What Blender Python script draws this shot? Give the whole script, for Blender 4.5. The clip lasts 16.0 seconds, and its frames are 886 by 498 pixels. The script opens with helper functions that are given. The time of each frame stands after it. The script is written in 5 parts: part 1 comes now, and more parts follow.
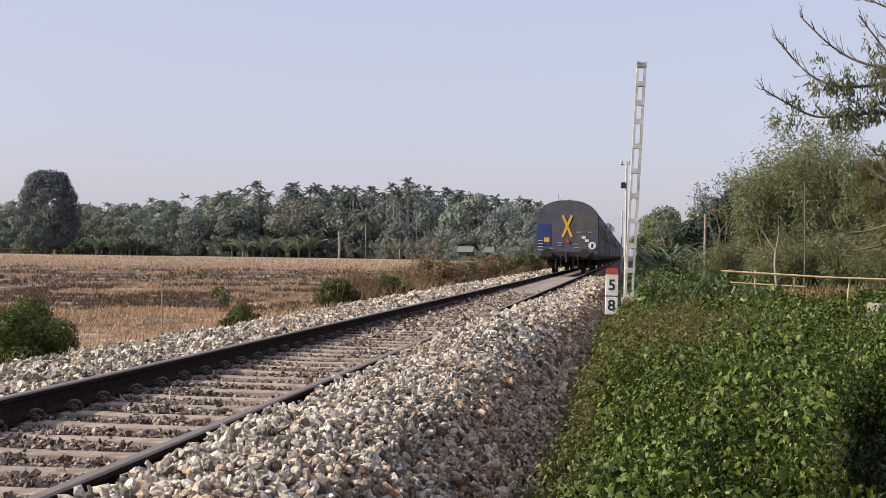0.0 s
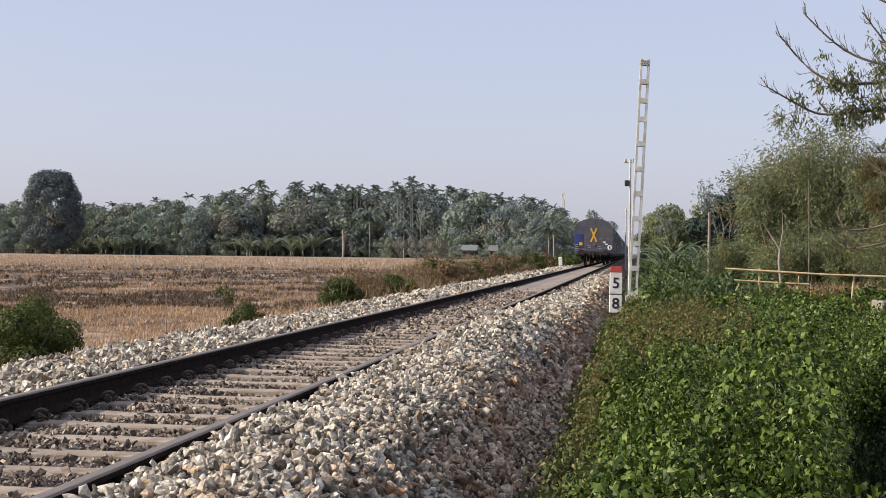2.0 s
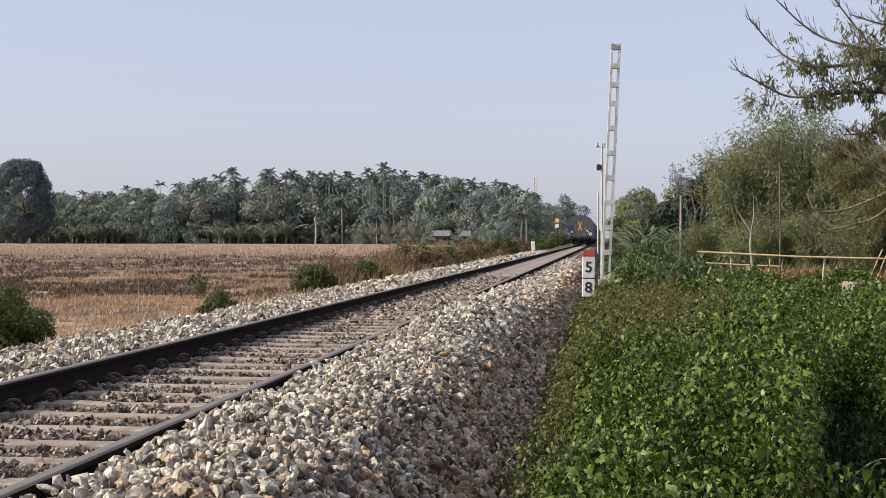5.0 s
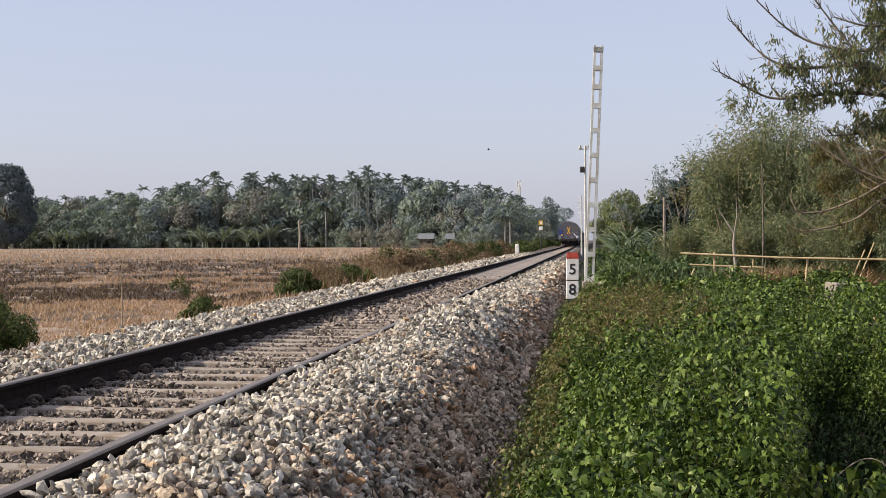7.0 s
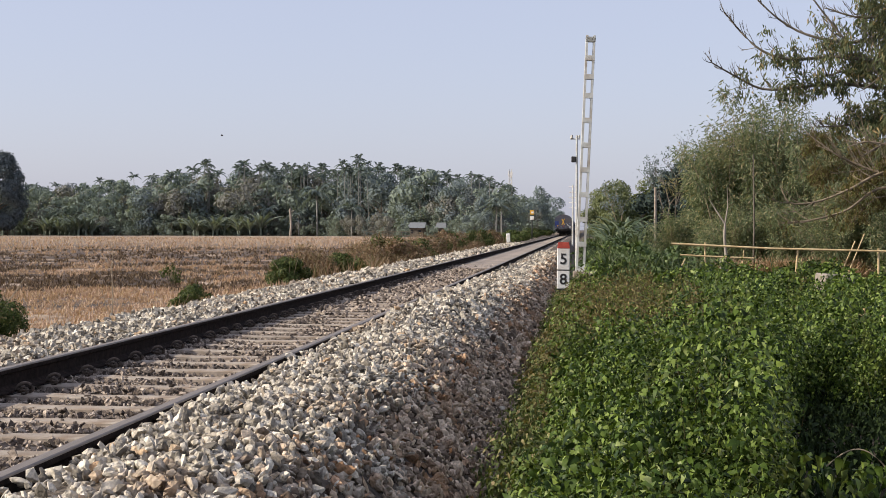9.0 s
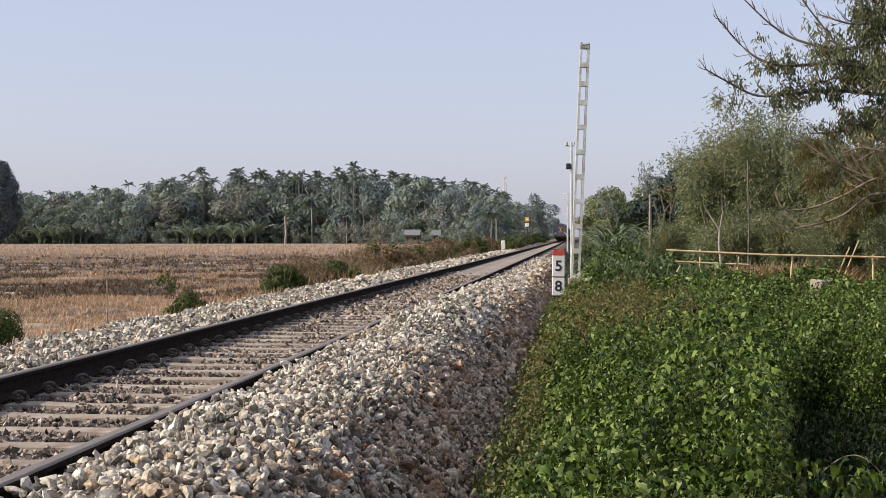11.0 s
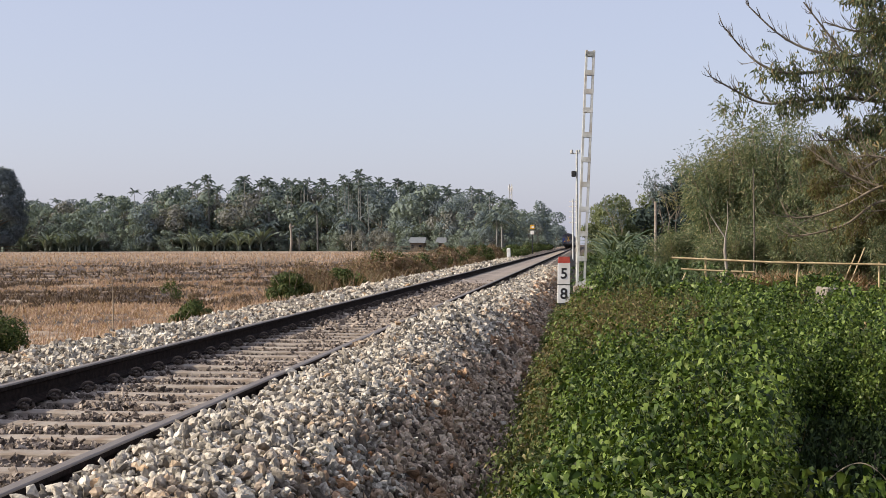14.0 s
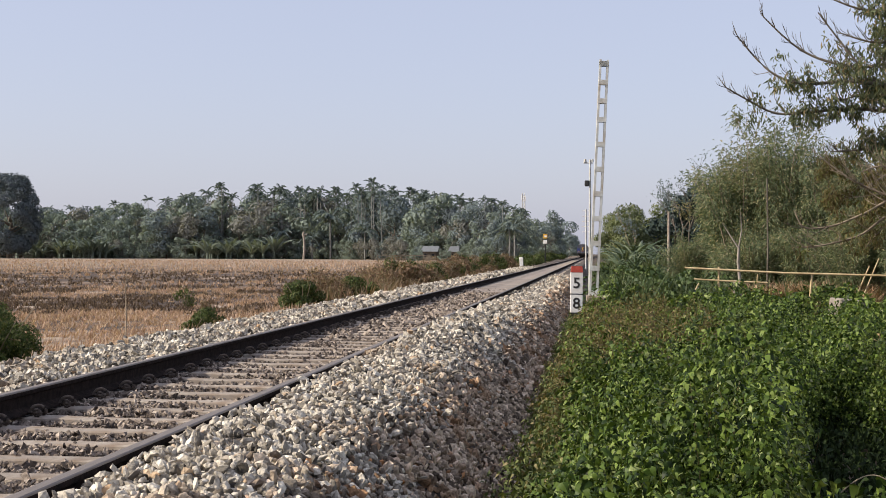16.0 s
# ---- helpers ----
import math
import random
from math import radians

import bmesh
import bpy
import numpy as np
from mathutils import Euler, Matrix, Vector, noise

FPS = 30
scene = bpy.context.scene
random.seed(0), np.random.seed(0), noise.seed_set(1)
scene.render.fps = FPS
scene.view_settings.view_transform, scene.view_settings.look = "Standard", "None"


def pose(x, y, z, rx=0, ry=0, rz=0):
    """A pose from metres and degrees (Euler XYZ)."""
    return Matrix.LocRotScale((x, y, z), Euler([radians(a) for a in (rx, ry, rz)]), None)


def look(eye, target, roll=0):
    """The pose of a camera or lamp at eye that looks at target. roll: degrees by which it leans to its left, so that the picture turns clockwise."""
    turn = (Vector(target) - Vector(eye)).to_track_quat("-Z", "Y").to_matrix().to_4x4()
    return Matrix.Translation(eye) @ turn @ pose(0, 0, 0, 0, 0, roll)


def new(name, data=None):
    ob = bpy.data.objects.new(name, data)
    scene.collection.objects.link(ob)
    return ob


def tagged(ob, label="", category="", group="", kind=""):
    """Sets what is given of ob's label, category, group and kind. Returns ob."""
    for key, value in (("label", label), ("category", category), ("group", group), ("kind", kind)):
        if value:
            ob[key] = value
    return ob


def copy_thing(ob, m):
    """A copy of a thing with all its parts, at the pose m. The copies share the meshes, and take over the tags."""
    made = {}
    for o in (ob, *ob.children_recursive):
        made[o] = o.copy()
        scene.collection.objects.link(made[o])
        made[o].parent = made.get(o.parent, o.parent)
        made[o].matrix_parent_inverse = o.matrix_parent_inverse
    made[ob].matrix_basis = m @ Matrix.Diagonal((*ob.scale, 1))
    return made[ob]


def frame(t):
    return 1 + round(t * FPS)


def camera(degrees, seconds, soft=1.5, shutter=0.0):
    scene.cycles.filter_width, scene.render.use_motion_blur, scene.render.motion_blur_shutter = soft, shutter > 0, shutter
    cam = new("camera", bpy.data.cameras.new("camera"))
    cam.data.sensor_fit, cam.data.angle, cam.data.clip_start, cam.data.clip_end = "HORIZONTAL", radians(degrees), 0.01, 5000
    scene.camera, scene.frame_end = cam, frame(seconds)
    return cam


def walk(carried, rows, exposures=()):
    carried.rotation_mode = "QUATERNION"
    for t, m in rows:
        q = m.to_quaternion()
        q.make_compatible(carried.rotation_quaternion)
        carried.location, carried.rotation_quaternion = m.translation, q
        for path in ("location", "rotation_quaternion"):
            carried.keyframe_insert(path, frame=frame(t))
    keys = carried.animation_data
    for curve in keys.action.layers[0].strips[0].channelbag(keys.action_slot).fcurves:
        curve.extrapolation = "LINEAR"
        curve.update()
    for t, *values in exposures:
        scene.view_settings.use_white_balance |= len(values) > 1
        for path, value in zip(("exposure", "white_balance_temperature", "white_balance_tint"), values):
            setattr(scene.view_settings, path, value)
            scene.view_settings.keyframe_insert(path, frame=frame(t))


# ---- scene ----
EYE_Z = 1.795
RAIL_TOP = 0.815
TRACK_X = -3.18
HALF_GAUGE = 0.8725
PATH = [
    (0, 90.188, -0.788, 7.827),
    (0.5, 90.199, -1.186, 8.264),
    (1, 90.311, -0.645, 7.921),
    (1.5, 90.408, -0.386, 7.816),
    (2, 90.125, -0.618, 7.994),
    (2.5, 89.610, -0.590, 7.168),
    (3, 89.245, -0.400, 6.868),
    (3.5, 89.350, -0.334, 6.665),
    (4, 89.341, -0.335, 6.959),
    (4.2, 89.496, -0.300, 7.087),
    (6.3, 89.567, 0.362, 6.305),
    (6.5, 89.833, 0.203, 6.177),
    (7, 89.649, 0.243, 6.165),
    (7.5, 89.560, -0.290, 5.979),
    (8, 89.283, -0.427, 5.917),
    (8.5, 89.198, -0.350, 5.869),
    (9, 89.188, -0.064, 5.792),
    (9.2, 89.323, -0.145, 5.647),
    (11.5, 89.496, 0.120, 5.586),
    (12, 89.396, -0.107, 5.655),
    (12.5, 89.524, -0.324, 5.692),
    (13, 89.223, -0.267, 5.434),
    (13.5, 89.300, -0.110, 5.043),
    (14, 89.817, 0.120, 5.807),
    (14.5, 90.107, -0.297, 6.280),
    (15, 90.037, -0.249, 5.806),
    (15.5, 90.017, -0.138, 5.882),
    (16, 90.188, -0.200, 6.346),
]
cam = camera(36.2, 16.0, 0.4)
walk(cam, [(t, pose(0, 0, EYE_Z, rx, ry, rz)) for t, rx, ry, rz in PATH], [(0, 0.24, 6640, 12.0), (1.0, 0.24, 6560, 11.0), (4.5, 0.24, 6500, 10.0), (16.0, 0.24, 6500, 10.0)])

# ---- light ----
SUN_DIR = Vector((-0.82, -0.26, 0.51)).normalized()
world = bpy.data.worlds.new("hazy_sky")
scene.world = world
world.use_nodes = True
wn = world.node_tree
sky = wn.nodes.new("ShaderNodeTexSky")
sky.sky_type = "NISHITA"
sky.sun_disc = False
sky.sun_elevation = math.asin(SUN_DIR.z)
sky.sun_rotation = math.atan2(SUN_DIR.x, SUN_DIR.y)
sky.air_density, sky.dust_density, sky.ozone_density = 1.0, 2.0, 3.0
haze = wn.nodes.new("ShaderNodeMixRGB")
haze.inputs[0].default_value = 0.45
haze.inputs[2].default_value = (7.52, 7.78, 9.6, 1)
tint = wn.nodes.new("ShaderNodeMixRGB")
tint.blend_type = "MULTIPLY"
tint.inputs[0].default_value = 1.0
tint.inputs[2].default_value = (1.1, 1.0, 1.0, 1)
wn.links.new(sky.outputs[0], tint.inputs[1])
wn.links.new(tint.outputs[0], haze.inputs[1])
wn.links.new(haze.outputs[0], wn.nodes["Background"].inputs[0])
wn.nodes["Background"].inputs[1].default_value = 0.1
lamp = bpy.data.lights.new("sun", "SUN")
lamp.energy, lamp.angle, lamp.color = 5.0, radians(1.0), (1.0, 0.91, 0.77)
sun = new("sun", lamp)
sun.matrix_world = look(SUN_DIR * 50, (0, 0, 0))


# ---- materials ----
def ramp_of(nt, stops, fac):
    r = nt.nodes.new("ShaderNodeValToRGB")
    e = r.color_ramp.elements
    e[0].position, e[0].color = stops[0][0], (*stops[0][1], 1)
    e[1].position, e[1].color = stops[-1][0], (*stops[-1][1], 1)
    for p, c in stops[1:-1]:
        k = e.new(p)
        k.color = (*c, 1)
    nt.links.new(fac, r.inputs[0])
    return r.outputs[0]


def noise_of(nt, scale, detail=4.0, stretch=None):
    n = nt.nodes.new("ShaderNodeTexNoise")
    n.inputs["Scale"].default_value, n.inputs["Detail"].default_value = scale, detail
    tc = nt.nodes.new("ShaderNodeTexCoord")
    out = tc.outputs["Object"]
    if stretch:
        mp = nt.nodes.new("ShaderNodeMapping")
        mp.inputs["Scale"].default_value = stretch
        nt.links.new(out, mp.inputs[0])
        out = mp.outputs[0]
    nt.links.new(out, n.inputs["Vector"])
    return n.outputs[0]


def mixed(nt, a, b, fac, mode="MIX"):
    m = nt.nodes.new("ShaderNodeMixRGB")
    m.blend_type = mode
    for k, v in ((0, fac), (1, a), (2, b)):
        if isinstance(v, (int, float)):
            m.inputs[k].default_value = v if k == 0 else (v, v, v, 1)
        elif isinstance(v, tuple):
            m.inputs[k].default_value = (*v, 1)
        else:
            nt.links.new(v, m.inputs[k])
    return m.outputs[0]


def surface(name, stops, scale=8.0, rough=0.8, metal=0.0, bump=0.3, bump_scale=60.0, stain=None, stain_scale=1.5, vary=0.0, stretch=None, depth=0.01, gloss=0.4):
    """Noise-coloured surface: stops over a noise, a second larger stain, fine bump, and a change from object to object."""
    m = bpy.data.materials.new(name)
    m.use_nodes = True
    nt = m.node_tree
    p = nt.nodes["Principled BSDF"]
    col = ramp_of(nt, stops, noise_of(nt, scale, 5.0, stretch))
    if stain:
        f = ramp_of(nt, [(0.45, (0, 0, 0)), (0.7, (1, 1, 1))], noise_of(nt, stain_scale, 4.0))
        col = mixed(nt, col, stain, f)
    if vary:
        info = nt.nodes.new("ShaderNodeObjectInfo")
        v = ramp_of(nt, [(0.0, (1 - vary,) * 3), (1.0, (1 + vary,) * 3)], info.outputs["Random"])
        col = mixed(nt, col, v, 1.0, "MULTIPLY")
    nt.links.new(col, p.inputs["Base Color"])
    p.inputs["Roughness"].default_value, p.inputs["Metallic"].default_value = rough, metal
    p.inputs["Specular IOR Level"].default_value = gloss
    if bump:
        b = nt.nodes.new("ShaderNodeBump")
        b.inputs["Strength"].default_value, b.inputs["Distance"].default_value = bump, depth
        nt.links.new(noise_of(nt, bump_scale, 6.0), b.inputs["Height"])
        nt.links.new(b.outputs[0], p.inputs["Normal"])
    return m


def islands(name, stops, rough=0.75, leaf=0.0, patch=None, patch_scale=1.0, patch_range=(0.45, 0.6), fine=0.15, fine_scale=40.0, gloss=0.35, bump=0.0, bump_scale=70.0, single=False):
    """Colour by piece, or by object where each piece is single; leaf: the share of light that passes through."""
    m = bpy.data.materials.new(name)
    m.use_nodes = True
    nt = m.node_tree
    p = nt.nodes["Principled BSDF"]
    if single:
        chance = nt.nodes.new("ShaderNodeObjectInfo").outputs["Random"]
    else:
        chance = nt.nodes.new("ShaderNodeNewGeometry").outputs["Random Per Island"]
    col = ramp_of(nt, stops, chance)
    if patch:
        f = ramp_of(nt, [(patch_range[0], (0, 0, 0)), (patch_range[1], (1, 1, 1))], noise_of(nt, patch_scale, 4.0))
        col = mixed(nt, col, patch, f)
    if fine:
        v = ramp_of(nt, [(0.3, (1 - fine,) * 3), (0.7, (1 + fine,) * 3)], noise_of(nt, fine_scale, 4.0))
        col = mixed(nt, col, v, 1.0, "MULTIPLY")
    nt.links.new(col, p.inputs["Base Color"])
    p.inputs["Roughness"].default_value = rough
    p.inputs["Specular IOR Level"].default_value = gloss
    if bump:
        b = nt.nodes.new("ShaderNodeBump")
        b.inputs["Strength"].default_value, b.inputs["Distance"].default_value = bump, 0.012
        nt.links.new(noise_of(nt, bump_scale, 5.0), b.inputs["Height"])
        nt.links.new(b.outputs[0], p.inputs["Normal"])
    if leaf:
        tr = nt.nodes.new("ShaderNodeBsdfTranslucent")
        warm = mixed(nt, col, (1.25, 1.2, 0.6), 1.0, "MULTIPLY")
        nt.links.new(warm, tr.inputs[0])
        mx = nt.nodes.new("ShaderNodeMixShader")
        mx.inputs[0].default_value = leaf
        nt.links.new(p.outputs[0], mx.inputs[1])
        nt.links.new(tr.outputs[0], mx.inputs[2])
        nt.links.new(mx.outputs[0], nt.nodes["Material Output"].inputs[0])
    return m


def ground_material():
    m = bpy.data.materials.new("field_soil")
    m.use_nodes = True
    nt = m.node_tree
    p = nt.nodes["Principled BSDF"]
    straw = ramp_of(nt, [(0.34, (0.14, 0.098, 0.068)), (0.5, (0.28, 0.21, 0.148)), (0.66, (0.42, 0.335, 0.245))], noise_of(nt, 1.1, 8.0))
    burnt = ramp_of(nt, [(0.40, (0.035, 0.023, 0.016)), (0.52, (0.09, 0.057, 0.037)), (0.60, (0.21, 0.145, 0.095)), (0.68, (0.34, 0.265, 0.20))], noise_of(nt, 0.3, 9.0))
    tc = nt.nodes.new("ShaderNodeTexCoord")
    sep = nt.nodes.new("ShaderNodeSeparateXYZ")
    nt.links.new(tc.outputs["Object"], sep.inputs[0])
    wob = nt.nodes.new("ShaderNodeMath")
    wob.operation = "MULTIPLY_ADD"
    nt.links.new(noise_of(nt, 0.12, 5.0), wob.inputs[0])
    wob.inputs[1].default_value = 40.0
    nt.links.new(sep.outputs[1], wob.inputs[2])
    sc = nt.nodes.new("ShaderNodeMath")
    sc.operation = "DIVIDE"
    nt.links.new(wob.outputs[0], sc.inputs[0])
    sc.inputs[1].default_value = 300.0
    band = ramp_of(nt, [(0.0, (0, 0, 0)), (0.165, (0.08, 0.08, 0.08)), (0.19, (1, 1, 1)), (0.44, (0.95, 0.95, 0.95)), (0.56, (0.55, 0.55, 0.55)), (0.68, (0.1, 0.1, 0.1)), (1.0, (0.1, 0.1, 0.1))], sc.outputs[0])
    col = mixed(nt, straw, burnt, band)
    # Trackside soil darkened so gaps under the weeds look like deep shade.
    shade_earth = ramp_of(nt, [(0.3, (0.035, 0.026, 0.017)), (0.7, (0.11, 0.08, 0.052))], noise_of(nt, 3.0, 6.0))
    side = nt.nodes.new("ShaderNodeMath")
    side.operation = "GREATER_THAN"
    nt.links.new(sep.outputs[0], side.inputs[0])
    side.inputs[1].default_value = -7.6
    col = mixed(nt, col, shade_earth, side.outputs[0])
    nt.links.new(col, p.inputs["Base Color"])
    p.inputs["Roughness"].default_value = 0.95
    b = nt.nodes.new("ShaderNodeBump")
    b.inputs["Strength"].default_value, b.inputs["Distance"].default_value = 0.8, 0.08
    nt.links.new(noise_of(nt, 6.0, 8.0), b.inputs["Height"])
    nt.links.new(b.outputs[0], p.inputs["Normal"])
    return m


M_GROUND = ground_material()
# Dusty dirt, set darker to paint shade into the gaps between stones.
M_BED = surface("shaded_ballast_dust", [(0.3, (0.03, 0.025, 0.02)), (0.5, (0.07, 0.056, 0.045)), (0.7, (0.15, 0.12, 0.095))], 14.0, 0.95, bump=1.0, bump_scale=22.0, stain=(0.13, 0.10, 0.07), depth=0.04)
STONE_STOPS = [(0.0, (0.09, 0.08, 0.0665)), (0.2, (0.25, 0.222, 0.182)), (0.5, (0.41, 0.367, 0.302)), (0.8, (0.57, 0.515, 0.427)), (0.93, (0.68, 0.625, 0.522)), (1.0, (0.42, 0.28, 0.162))]
M_STONE = islands("crushed_stone", STONE_STOPS, 0.9, fine=0.42, fine_scale=38.0, patch=(0.33, 0.225, 0.14), patch_scale=1.1, patch_range=(0.56, 0.85), gloss=0.15, bump=1.0, bump_scale=55.0)
M_STONE_ONE = islands("single_crushed_stone", STONE_STOPS, 0.9, fine=0.42, fine_scale=38.0, patch=(0.33, 0.225, 0.14), patch_scale=1.1, patch_range=(0.56, 0.85), gloss=0.15, bump=1.0, bump_scale=55.0, single=True)
M_STONE_IN = islands("dusty_stone", [(0.0, (0.05, 0.04, 0.034)), (0.4, (0.19, 0.153, 0.125)), (0.8, (0.35, 0.288, 0.235)), (1.0, (0.50, 0.42, 0.34))], 0.9, fine=0.35, fine_scale=45.0, gloss=0.15, bump=1.0, bump_scale=70.0)
M_CONCRETE = surface("sleeper_concrete", [(0.3, (0.24, 0.20, 0.162)), (0.5, (0.33, 0.28, 0.23)), (0.7, (0.40, 0.35, 0.29))], 9.0, 0.9, bump=0.5, bump_scale=90.0, stain=(0.24, 0.18, 0.13), stain_scale=5.0, vary=0.12)
M_RUST = surface("rusty_rail_steel", [(0.3, (0.012, 0.009, 0.008)), (0.6, (0.028, 0.020, 0.017)), (0.8, (0.05, 0.033, 0.026))], 20.0, 0.95, 0.0, bump=0.4, bump_scale=120.0, gloss=0.08)
M_CLIP = surface("dusty_clip_steel", [(0.3, (0.05, 0.038, 0.03)), (0.6, (0.13, 0.10, 0.08)), (0.8, (0.22, 0.175, 0.135))], 30.0, 0.8, 0.2, bump=0.3)
# Browner than M_STONE, with wider rust patches, for the stones down the slope.
M_STONE_LOW = islands("rusty_brown_stone", [(0.0, (0.066, 0.051, 0.0395)), (0.25, (0.22, 0.171, 0.13)), (0.55, (0.418, 0.332, 0.246)), (0.8, (0.627, 0.5, 0.376)), (0.92, (0.748, 0.612, 0.47)), (1.0, (0.44, 0.214, 0.094))], 0.9, fine=0.42, fine_scale=38.0, patch=(0.31, 0.18, 0.095), patch_scale=1.3, patch_range=(0.50, 0.70), gloss=0.15, bump=1.0, bump_scale=55.0)
M_RAILTOP = surface("worn_rail_head", [(0.3, (0.13, 0.105, 0.085)), (0.7, (0.23, 0.195, 0.165))], 30.0, 0.55, 0.15, bump=0.05, stretch=(8, 0.2, 1))
M_GALV = surface("weathered_grey_paint", [(0.3, (0.42, 0.43, 0.40)), (0.55, (0.55, 0.56, 0.53)), (0.75, (0.64, 0.64, 0.60))], 7.0, 0.65, bump=0.25, bump_scale=70.0, stain=(0.36, 0.31, 0.25), stain_scale=2.6)
M_WHITE = surface("white_paint", [(0.3, (0.66, 0.65, 0.62)), (0.6, (0.80, 0.79, 0.77))], 6.0, 0.6, bump=0.15, stain=(0.58, 0.52, 0.45), stain_scale=3.0)
M_RED = surface("red_paint", [(0.3, (0.33, 0.045, 0.03)), (0.7, (0.50, 0.085, 0.055))], 9.0, 0.6, bump=0.15)
M_BLACK = surface("black_paint", [(0.3, (0.012, 0.012, 0.013)), (0.7, (0.035, 0.033, 0.032))], 9.0, 0.6, bump=0.15)
M_YELLOW = surface("yellow_paint", [(0.3, (0.55, 0.30, 0.03)), (0.7, (0.72, 0.42, 0.05))], 9.0, 0.55, bump=0.1)
M_COACH = surface("dusty_coach_paint", [(0.3, (0.050, 0.052, 0.075)), (0.55, (0.075, 0.078, 0.105)), (0.75, (0.11, 0.105, 0.115))], 1.8, 0.6, bump=0.1, stain=(0.10, 0.085, 0.075), stain_scale=0.9)
M_COACH_BLUE = surface("blue_coach_paint", [(0.3, (0.018, 0.032, 0.13)), (0.7, (0.035, 0.055, 0.19))], 2.4, 0.5, bump=0.1)
M_ROOF = surface("coach_roof_paint", [(0.3, (0.09, 0.085, 0.085)), (0.7, (0.16, 0.15, 0.15))], 2.0, 0.8, bump=0.2)
M_UNDER = surface("oily_underframe_steel", [(0.3, (0.015, 0.013, 0.012)), (0.7, (0.05, 0.042, 0.038))], 6.0, 0.7, 0.3, bump=0.3)
M_GLASS = surface("dark_window", [(0.3, (0.015, 0.017, 0.02)), (0.7, (0.03, 0.033, 0.036))], 3.0, 0.2, bump=0.0)
M_BAMBOO = surface("dry_bamboo", [(0.3, (0.38, 0.27, 0.13)), (0.7, (0.58, 0.45, 0.26))], 6.0, 0.6, bump=0.2, stretch=(1, 1, 1))
M_BARK = surface("grey_bark", [(0.3, (0.08, 0.065, 0.05)), (0.6, (0.16, 0.135, 0.105)), (0.8, (0.26, 0.23, 0.19))], 5.0, 0.9, bump=0.8, bump_scale=24.0, depth=0.03)
M_TWIG = surface("pale_dry_twig", [(0.3, (0.20, 0.155, 0.11)), (0.7, (0.36, 0.29, 0.20))], 6.0, 0.85, bump=0.2)
M_DRYTWIG = surface("brown_dry_branch", [(0.3, (0.13, 0.10, 0.07)), (0.7, (0.25, 0.20, 0.14))], 6.0, 0.85, bump=0.2)
M_LEAF = islands("weed_leaf", [(0.0, (0.0104, 0.022, 0.00375)), (0.4, (0.0374, 0.068, 0.0112)), (0.75, (0.114, 0.17, 0.03)), (0.95, (0.198, 0.255, 0.0625)), (1.0, (0.281, 0.32, 0.138))], 0.5, 0.2, fine=0.2, fine_scale=12.0, gloss=0.18, patch=(0.065, 0.072, 0.018), patch_scale=1.6, patch_range=(0.55, 0.75))
M_FARWEED = islands("reedside_weed", [(0.0, (0.022, 0.042, 0.012)), (0.5, (0.048, 0.082, 0.022)), (1.0, (0.12, 0.16, 0.055))], 0.6, 0.15)
M_DRYLEAF = islands("dried_weed", [(0.0, (0.07, 0.052, 0.022)), (0.4, (0.13, 0.10, 0.04)), (0.75, (0.10, 0.115, 0.03)), (1.0, (0.22, 0.165, 0.075))], 0.8, 0.25, fine=0.2)
M_REED = islands("reed_blade", [(0.0, (0.035, 0.058, 0.02)), (0.6, (0.075, 0.11, 0.04)), (1.0, (0.19, 0.21, 0.11))], 0.6, 0.2)
M_STRAW = islands("straw_stubble", [(0.0, (0.25, 0.155, 0.11)), (0.6, (0.42, 0.285, 0.205)), (1.0, (0.60, 0.455, 0.35))], 0.9, 0.25)
M_BURNT = islands("burnt_stubble", [(0.0, (0.04, 0.027, 0.019)), (0.6, (0.095, 0.063, 0.041)), (1.0, (0.25, 0.175, 0.105))], 0.9, 0.1)
# Leaf colours of the far wood are lifted and blued to paint in haze.
M_FARLEAF = islands("hazed_woodland_leaf", [(0.0, (0.149, 0.184, 0.197)), (0.5, (0.186, 0.226, 0.233)), (1.0, (0.23, 0.272, 0.267))], 0.9, 0.2, fine=0.0, gloss=0.05)
M_PALELEAF = islands("hazed_pale_leaf", [(0.0, (0.161, 0.196, 0.173)), (0.5, (0.205, 0.246, 0.213)), (1.0, (0.248, 0.292, 0.247))], 0.9, 0.2, fine=0.0, gloss=0.05)
# The blue cast here is haze put into the leaf colour.
M_DARKLEAF = islands("dark_mango_leaf", [(0.0, (0.03, 0.042, 0.04)), (0.5, (0.042, 0.058, 0.052)), (1.0, (0.062, 0.085, 0.075))], 0.9, 0.08, fine=0.0, gloss=0.05)
# Palm and banana leaves carry the same painted haze.
M_PALM = islands("hazed_palm_frond", [(0.0, (0.0807, 0.108, 0.107)), (0.6, (0.137, 0.171, 0.16)), (1.0, (0.224, 0.26, 0.24))], 0.7, 0.25, gloss=0.15)
M_BANANA = islands("hazed_banana_leaf", [(0.0, (0.119, 0.149, 0.122)), (0.6, (0.173, 0.209, 0.168)), (1.0, (0.27, 0.308, 0.255))], 0.5, 0.25)
M_FEATHER = islands("bamboo_leaf", [(0.0, (0.072, 0.0936, 0.0516)), (0.5, (0.144, 0.18, 0.0924)), (0.85, (0.24, 0.27, 0.144)), (1.0, (0.408, 0.348, 0.204))], 0.65, 0.25, patch=(0.24, 0.20, 0.10), patch_scale=0.55, patch_range=(0.52, 0.7))
